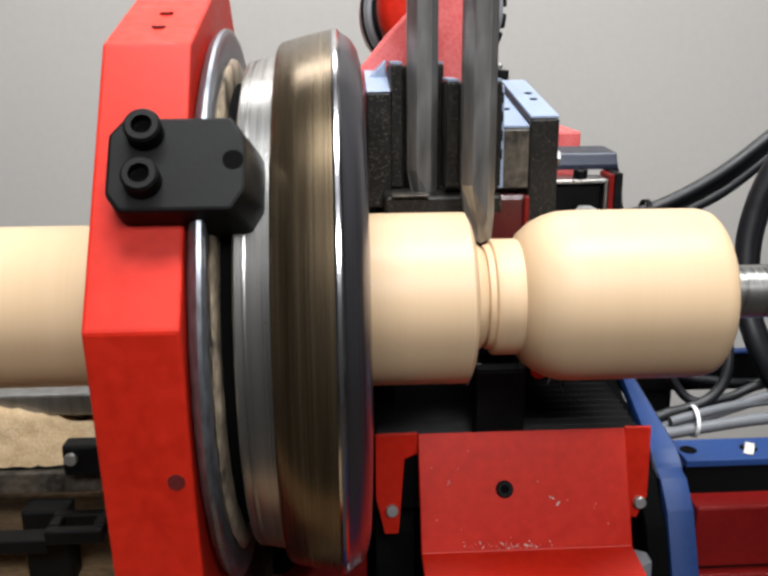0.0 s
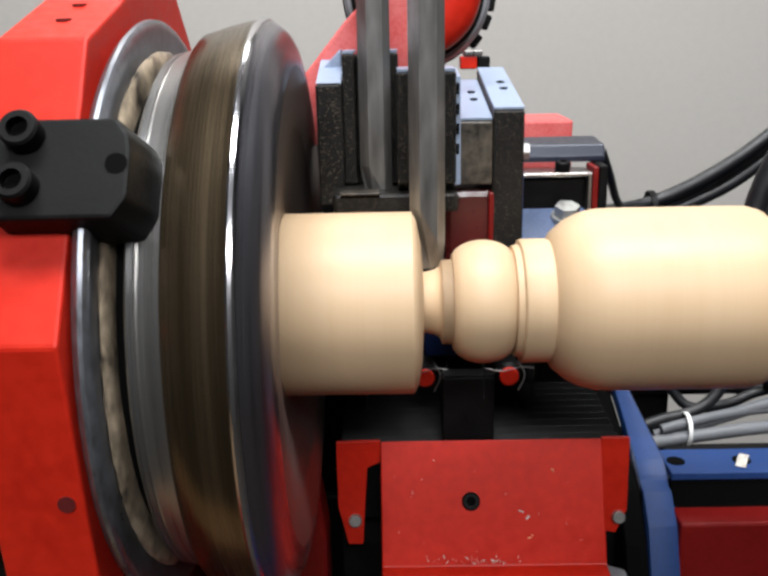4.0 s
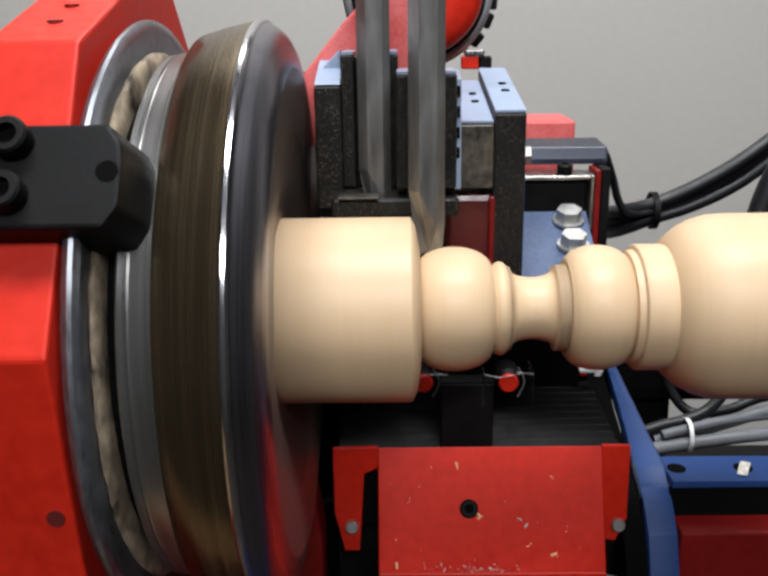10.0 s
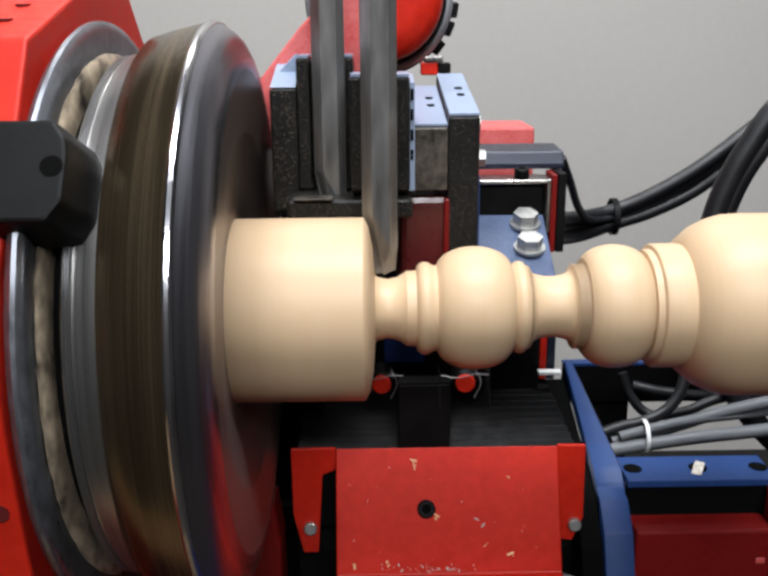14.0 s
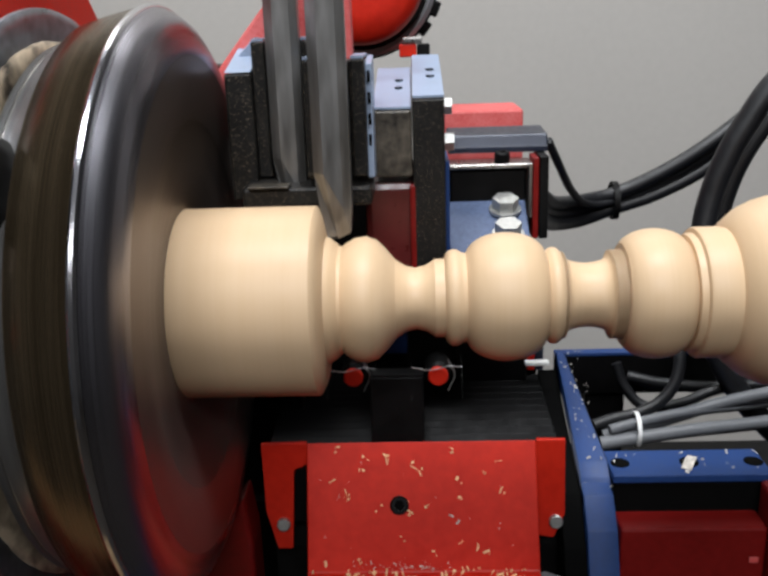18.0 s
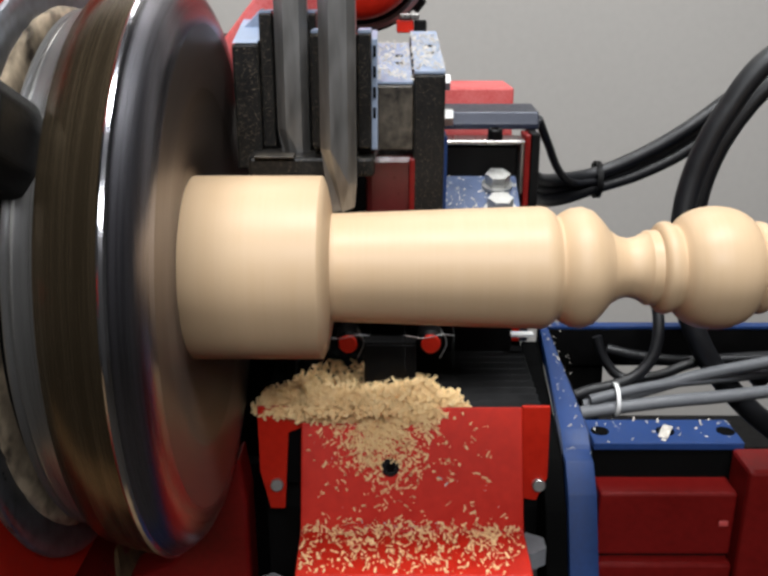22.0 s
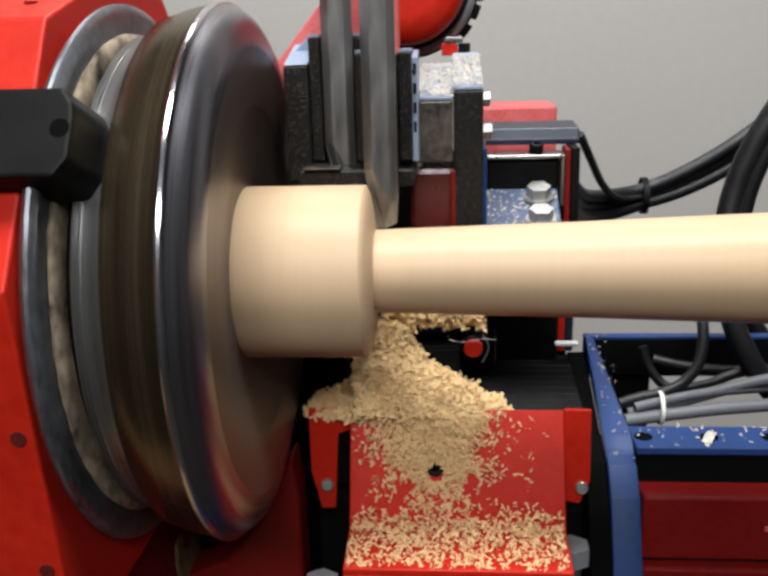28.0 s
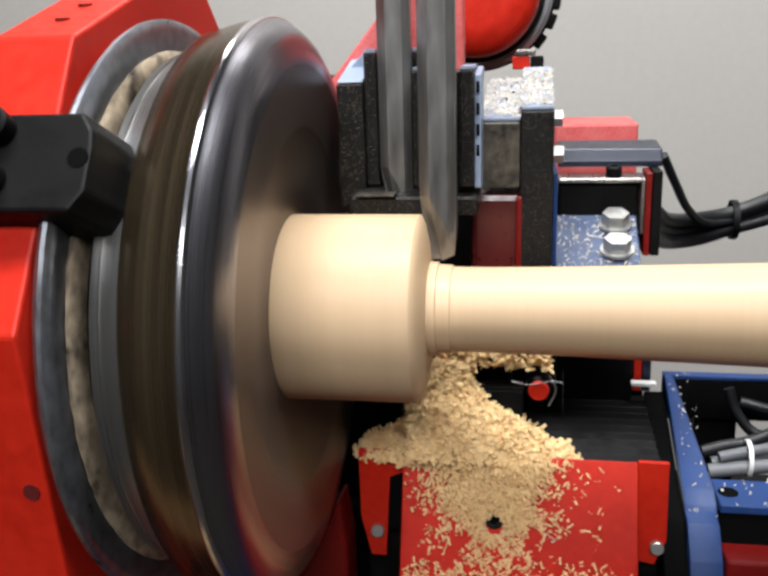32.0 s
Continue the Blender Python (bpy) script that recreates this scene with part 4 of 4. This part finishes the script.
# ---- behind the headstock ----
def infeed():
    r = thing("infeed_rail", "grey steel infeed rail behind the stock", "rail", at=(-0.4, 0.1, 0.9))
    part("bar", box(-0.5, 0.2, -0.006, 0.03, -0.006, 0.010, 0.002), STEEL, r)
    part("web", box(-0.5, 0.2, 0.002, 0.024, -0.016, -0.0065, 0.002), STEEL, r)
    bm = bmesh.new()
    bmesh.ops.create_grid(bm, x_segments=90, y_segments=40, size=0.5)
    for v in bm.verts:
        x, y = v.co.x * 0.46, v.co.y + 0.5
        z = (0.002 + 0.031 * math.exp(-((x - 0.05) ** 2) / 0.011)) * min(1.0, y / 0.26) ** 0.8 + 0.006 * noise.noise((x * 40, y * 5, 1)) * y + 0.0022 * noise.noise((x * 150, y * 16, 3))
        v.co = Vector((-0.40 + x, 0.0605 + 0.105 * y, 0.8735 + z + 0.003 * noise.noise((x * 70, y * 9, 7)) * min(1, 3 * y)))
    tagged(part("sawdust_heap", bm, DUST, None, "", True), "heap of pale sawdust beside the headstock", "sawdust", kind="stuff")
    t = thing("sawdust_tray", "dark steel tray holding sawdust", "tray", at=(-0.4, 0.11, 0.860))
    part("sheet", box(-0.24, 0.235, -0.048, 0.07, 0.0, 0.009, 0.001), BLACK, t)
    part("front_lip", box(-0.24, 0.235, -0.055, -0.0485, -0.003, 0.0115, 0.001), DIRTY, t, "dirty brown front lip")
    b = thing("support_arm", "black steel support arm with a slotted end", "bracket", at=(-0.232, 0.03, 0.868))
    part("arm", box(-0.022, 0.050, 0.010, 0.024, 0.008, 0.029, 0.002), BLACK, b)
    part("post", box(-0.049, -0.020, 0.002, 0.020, -0.080, -0.0115, 0.002), BLACK, b)
    for x0, x1, y0, y1 in ((-0.024, 0.010, -0.030, -0.023), (-0.024, 0.010, -0.011, -0.004), (0.003, 0.010, -0.0225, -0.0115), (-0.024, -0.017, -0.0225, -0.0115)):
        part("slotted_end", box(x0, x1, y0, y1, -0.016, -0.007, 0.0012), BLACK, b)
    part("cross_bar", box(-0.20, -0.0245, -0.026, -0.012, -0.024, -0.015, 0.001), BLACK, b)
    part("screw", rod((-0.016, 0.0095, 0.021), (-0.016, 0.006, 0.021), 0.0042, 16, bevel=0.0006), BOLT, b, "bright screw head", True)
    p = thing("grey_board", "grey brown board standing behind the support arm", "board", at=(-0.35, 0.20, 0.66))
    part("sheet", box(-0.25, 0.23, 0.0, 0.012, 0.0, 0.205, 0.001), PANEL, p)
    k = thing("timber_beam", "dark rough timber beam under the infeed", "beam", at=(-0.40, 0.10, 0.70))
    beam = box(-0.30, 0.255, -0.07, 0.09, 0.0, 0.105, 0.004)
    bmesh.ops.subdivide_edges(beam, edges=beam.edges, cuts=6, use_grid_fill=True)
    for v in beam.verts:
        v.co += 0.004 * noise.noise_vector(v.co * 30)
    part("beam", beam, DARK_WOOD, k)
    f = thing("lower_frame", "dark wooden floor boards under the machine", "boards", at=(-0.5, 0.0, 0.62))
    for k in range(6):
        part("board", box(-0.5, 0.38, -0.25 + k * 0.09, -0.165 + k * 0.09, 0, 0.02, 0.002), DARK_WOOD, f)


infeed()


# ---- shavings ----
def flakes(name, spots, size=0.0032, material=None, tilt=1.0):
    """A clump of thin curled shavings at the spots (x, y, z), about the clump's first spot."""
    vs, fs = [], []
    for x, y, z in spots:
        e = Euler((random.uniform(-0.3, 1.4) * tilt, random.uniform(-0.8, 0.8) * tilt, 0)).to_matrix() @ Matrix.Rotation(random.uniform(0, 6.28), 3, "Z")
        a, b = size * random.choice((0.4, 0.6, 0.9, 1.2, 1.9)) * random.uniform(0.8, 1.2), size * random.uniform(0.25, 0.7)
        i = len(vs)
        for u, v, w in ((-a, -b, 0), (0, -b, 0.35 * b), (a, -b, -0.2 * b), (-a, b, 0), (0, b, 0.35 * b), (a, b, -0.2 * b)):
            vs.append(Vector((x, y, z)) + e @ Vector((u, v, w)) * 0.5)
        fs += [(i, i + 1, i + 4, i + 3), (i + 1, i + 2, i + 5, i + 4)]
    me = bpy.data.meshes.new(name)
    me.from_pydata(vs, [], fs)
    me.materials.append(material or CHIP)
    return new(name, me)


def plate_y(z):
    """Depth of the cover's front plate at height z."""
    return 0.065 - (0.8868 - z) * 0.419


FALLS = []  # shaving clumps: object, time of fall


def shavings():
    rnd = random.Random(4)

    def clump(spots, t, label="clump of pale wood shavings fallen from the knife", material=None, small=False):
        c = Vector((sum(s[0] for s in spots) / len(spots), sum(s[1] for s in spots) / len(spots), sum(s[2] for s in spots) / len(spots)))
        ob = flakes("shavings", [(x - c.x, y - c.y, z - c.z) for x, y, z in spots], 0.0024 if "single" in label or small else 0.0017 if material else 0.0036, material)
        tagged(ob, label, "wood shavings", "fallen shavings", "stuff")
        ob.location = c
        FALLS.append((ob, t, c.copy()))

    # the heap: grows in layers from the bellows up to the wood, steep towards the chuck
    crest = ((-0.063, 0.0), (-0.050, 0.011), (-0.027, 0.021), (-0.021, 0.044), (-0.012, 0.060), (-0.004, 0.067), (0.012, 0.059), (0.023, 0.041), (0.050, 0.023), (0.083, 0.0))
    cx, cz = [p[0] for p in crest], [p[1] for p in crest]
    when = ((0.0, 18.6), (0.005, 20.3), (0.015, 21.4), (0.022, 22.2), (0.034, 24.0), (0.043, 25.0), (0.066, 27.6))
    for k in range(64):
        level = 0.063 * k / 63
        t = float(np.interp(level, [w[0] for w in when], [w[1] for w in when]))
        spots = []
        for _ in range(12000):
            if len(spots) > 300 - 2.6 * k:
                break
            x = rnd.uniform(-0.064, 0.084)
            room_left = float(np.interp(x, cx, cz)) - level + 0.004 * noise.noise((x * 90, level * 120, 2.0))
            if room_left < 0:
                continue
            deep = min(0.030, 0.004 + 0.75 * room_left)
            q = rnd.random() ** 0.45 * (-1 if rnd.random() < 0.8 else 1)
            y = 0.076 - 0.10 * level + deep * q + 0.003 * noise.noise((x * 160, level * 200, 5.0))
            spots.append((x, max(y, 0.0585 if level < 0.008 else 0.05), 0.8790 + level + rnd.uniform(0, 0.004)))
        clump(spots, t)
    # shavings caught on the nozzle under the wood
    for k in range(6):
        spots = []
        for _ in range(150):
            x = rnd.uniform(-0.006, 0.062)
            spots.append((x, 0.080 + rnd.uniform(-0.008, 0.012), 0.9405 + 0.002 * k + 0.0035 * noise.noise((x * 120, k, 0.0)) + rnd.uniform(-0.002, 0.002)))
        clump(spots, 22.6 + 0.9 * k)
    # a tongue of shavings down the plate, thick at the top
    for k in range(34):
        u = k / 33
        spots = []
        for _ in range(int(150 + 220 * u)):
            d = min(0.085, abs(rnd.gauss(0, 0.020 + 0.008 * u)))
            z = 0.888 - d
            x = 0.024 + 0.005 * u + rnd.gauss(0, 0.014 + 0.002 * u) * (1 + 2 * d) + 0.009 * noise.noise((d * 70, 1.0, 0.0))
            if math.hypot(x - 0.0292, z - 0.850) < 0.0062:  # the proud screw head stays bare
                continue
            if noise.noise((x * 85, z * 85, 4.0)) + 0.35 * noise.noise((x * 260, z * 260, 9.0)) < -0.42 + 13.0 * (d - 0.022 - 0.012 * u) + 11 * (abs(x - 0.027) - 0.017):
                continue
            spots.append((x, plate_y(z) - 0.0006 - rnd.random() * (0.001 + 0.015 * u * max(0.0, 1 - d / 0.06)), z))
        if spots:
            clump(spots, 19.8 + 7.6 * u, small=True)
    # the ledge
    for k in range(16):
        u = k / 15
        spots = []
        for _ in range(int(130 + 200 * u)):
            x, q = rnd.uniform(-0.026, 0.111), rnd.random() ** 1.6
            if noise.noise((x * 60, k * 0.7, 3.0)) + 0.7 * noise.noise((x * 170, q * 9, 1.0)) + rnd.uniform(-0.3, 0.3) < -0.02:
                continue
            h = (0.002 + 0.020 * u) * (1 - q) * rnd.random()
            spots.append((x, 0.0337 - 0.036 * q, 0.8146 - 0.004 * q + 0.0005 + h))
        clump(spots, 16.8 + 10.0 * u, small=True)
    # thin scatter over the plate
    for t, n in ((2.2, 4), (8.6, 5), (12.0, 6), (15.2, 12), (17.2, 26), (18.4, 34), (20.5, 50), (22.4, 40)):
        spots = []
        for _ in range(n):
            x, z = rnd.uniform(-0.022, 0.105), rnd.uniform(0.818, 0.884)
            if noise.noise((x * 55, z * 55, t)) + rnd.uniform(-0.4, 0.4) > 0:
                spots += [(x + rnd.uniform(-0.002, 0.002), plate_y(z) - 0.0007, z + rnd.uniform(-0.002, 0.002)) for _ in range(2)]
        clump([(x, plate_y(z) - 0.0007, z) for x, y, z in spots], t, "scatter of single pale shavings on the red cover")
    # on the slide tops and the blue plate, bright light painted as grey
    for k in range(12):
        spots = []
        for _ in range(190 if k % 3 else 120):
            if k % 3:
                x, y = rnd.uniform(0.021, 0.060), rnd.uniform(0.072, 0.160)
                base = 1.0890 + (y - 0.071) * 0.1755 if x < 0.0420 else 1.0947 + (y - 0.072) * 0.1740
                spots.append((x, y, base + 0.0006 + rnd.uniform(0, 0.002)))
            else:
                x, y = rnd.uniform(0.066, 0.115), rnd.uniform(0.095, 0.154)
                spots.append((x, y, 0.9728 + (y - 0.08) * 0.6 + rnd.uniform(0, 0.001)))
        clump(spots, 18.6 + 0.75 * k, "thin layer of shavings on the slide, coloured as bleached by light", PALE_CHIP)
    # specks on the front edge of the blue rail and the flange
    rail = ((0.70, 0.02), (0.824, 0.076), (0.836, 0.082), (0.846, 0.090))
    for t, n in ((17.2, 40), (20.0, 50), (23.0, 50)):
        spots = [(rnd.uniform(0.1475, 0.1645), 0, rnd.uniform(0.74, 0.846)) for _ in range(n)]
        spots = [(x, float(np.interp(z, [r[0] for r in rail], [r[1] for r in rail])) - 0.0006, z) for x, y, z in spots]
        clump(spots + [(rnd.uniform(0.167, 0.266), rnd.uniform(0.083, 0.115), 0.8520) for _ in range(16)], t, "scatter of single grey shavings on the blue bed", PALE_CHIP)
    # larger flakes that lie there all along
    for x, y, z, e in ((0.1500, 0.0655, 0.803, 0.014), (0.2180, 0.096, 0.8530, 0.011), (0.0606, 0.0468, 0.8458, 0.0040), (0.0646, 0.0453, 0.8423, 0.0028)):
        ob = tagged(flakes("wood_flake", [(0, 0, 0)], e, PALE_CHIP, 0.25 if x > 0.2 else 1.0), "single larger pale wood flake lying on the machine", "wood flake")
        ob.location = (x, y, z)
    # old dust along the fold of the cover
    spots = [(x, plate_y(z) - 0.0006, z) for x, z in ((rnd.uniform(0.0, 0.06), 0.8165 + abs(rnd.gauss(0, 0.002))) for _ in range(60))]
    spots += [(x, plate_y(z) - 0.0006, z) for x, z in ((rnd.uniform(-0.02, 0.1), rnd.uniform(0.82, 0.882)) for _ in range(14))]
    tagged(flakes("dust_specks", spots, 0.0011, PALE_CHIP), "thin line of old dust on the red cover", "dust", kind="stuff")
    # specks along the blue rail
    clump([(rnd.uniform(0.148, 0.164), y, 0.8530 + (y - 0.10) * 0.387 + 0.0004) for y in (rnd.uniform(0.10, 0.2) for _ in range(45))], 17.5, "scatter of shavings on the blue rail", PALE_CHIP)


shavings()


# ---- what moves ----
def motions():
    step = 1.0 / FPS
    n = int(round(32.0 * FPS))
    spin = 77.0
    walk(CHUCK, [(i * step, pose(-0.09, AY, AZ, -spin * i)) for i in range(n + 1)])
    walk(stock, [(i * step, pose(0, AY, AZ, -spin * i)) for i in range(n + 1)])
    walk(leg, [(i * step, pose(feed(i * step), AY, AZ, -spin * i)) for i in range(n + 1)])
    walk(tail, [(0.5 * i, pose(0.1344 + feed(0.5 * i), AY, AZ)) for i in range(65)])
    walk(KNIFE_R, [(0.1 * i, pose(KNIFE_R.location.x, 0.014, AZ + min(0.046, radius(0.000 - feed(0.1 * i)) - 0.001))) for i in range(321)])
    walk(KNIFE_L, [(0.0, pose(KNIFE_L.location.x, 0.057, AX + 0.030)), (32.0, pose(KNIFE_L.location.x, 0.057, AX + 0.030))])
    # shavings lie inside the uncut wood until the knife frees them, then drop
    for k, (ob, t, rest) in enumerate(FALLS):
        inside = Vector((-0.52 - 0.002 * (k % 40), AY, AZ))
        cut = Vector((-0.068, AY, AZ))
        t = round(t * 4) / 4  # the knife throws them down in bursts
        rows = [(0.0, inside), (t - 0.3, inside), (t - 0.14, cut), (t, rest), (32.0, rest)]
        walk(ob, [(s, pose(*p)) for s, p in rows])


motions()
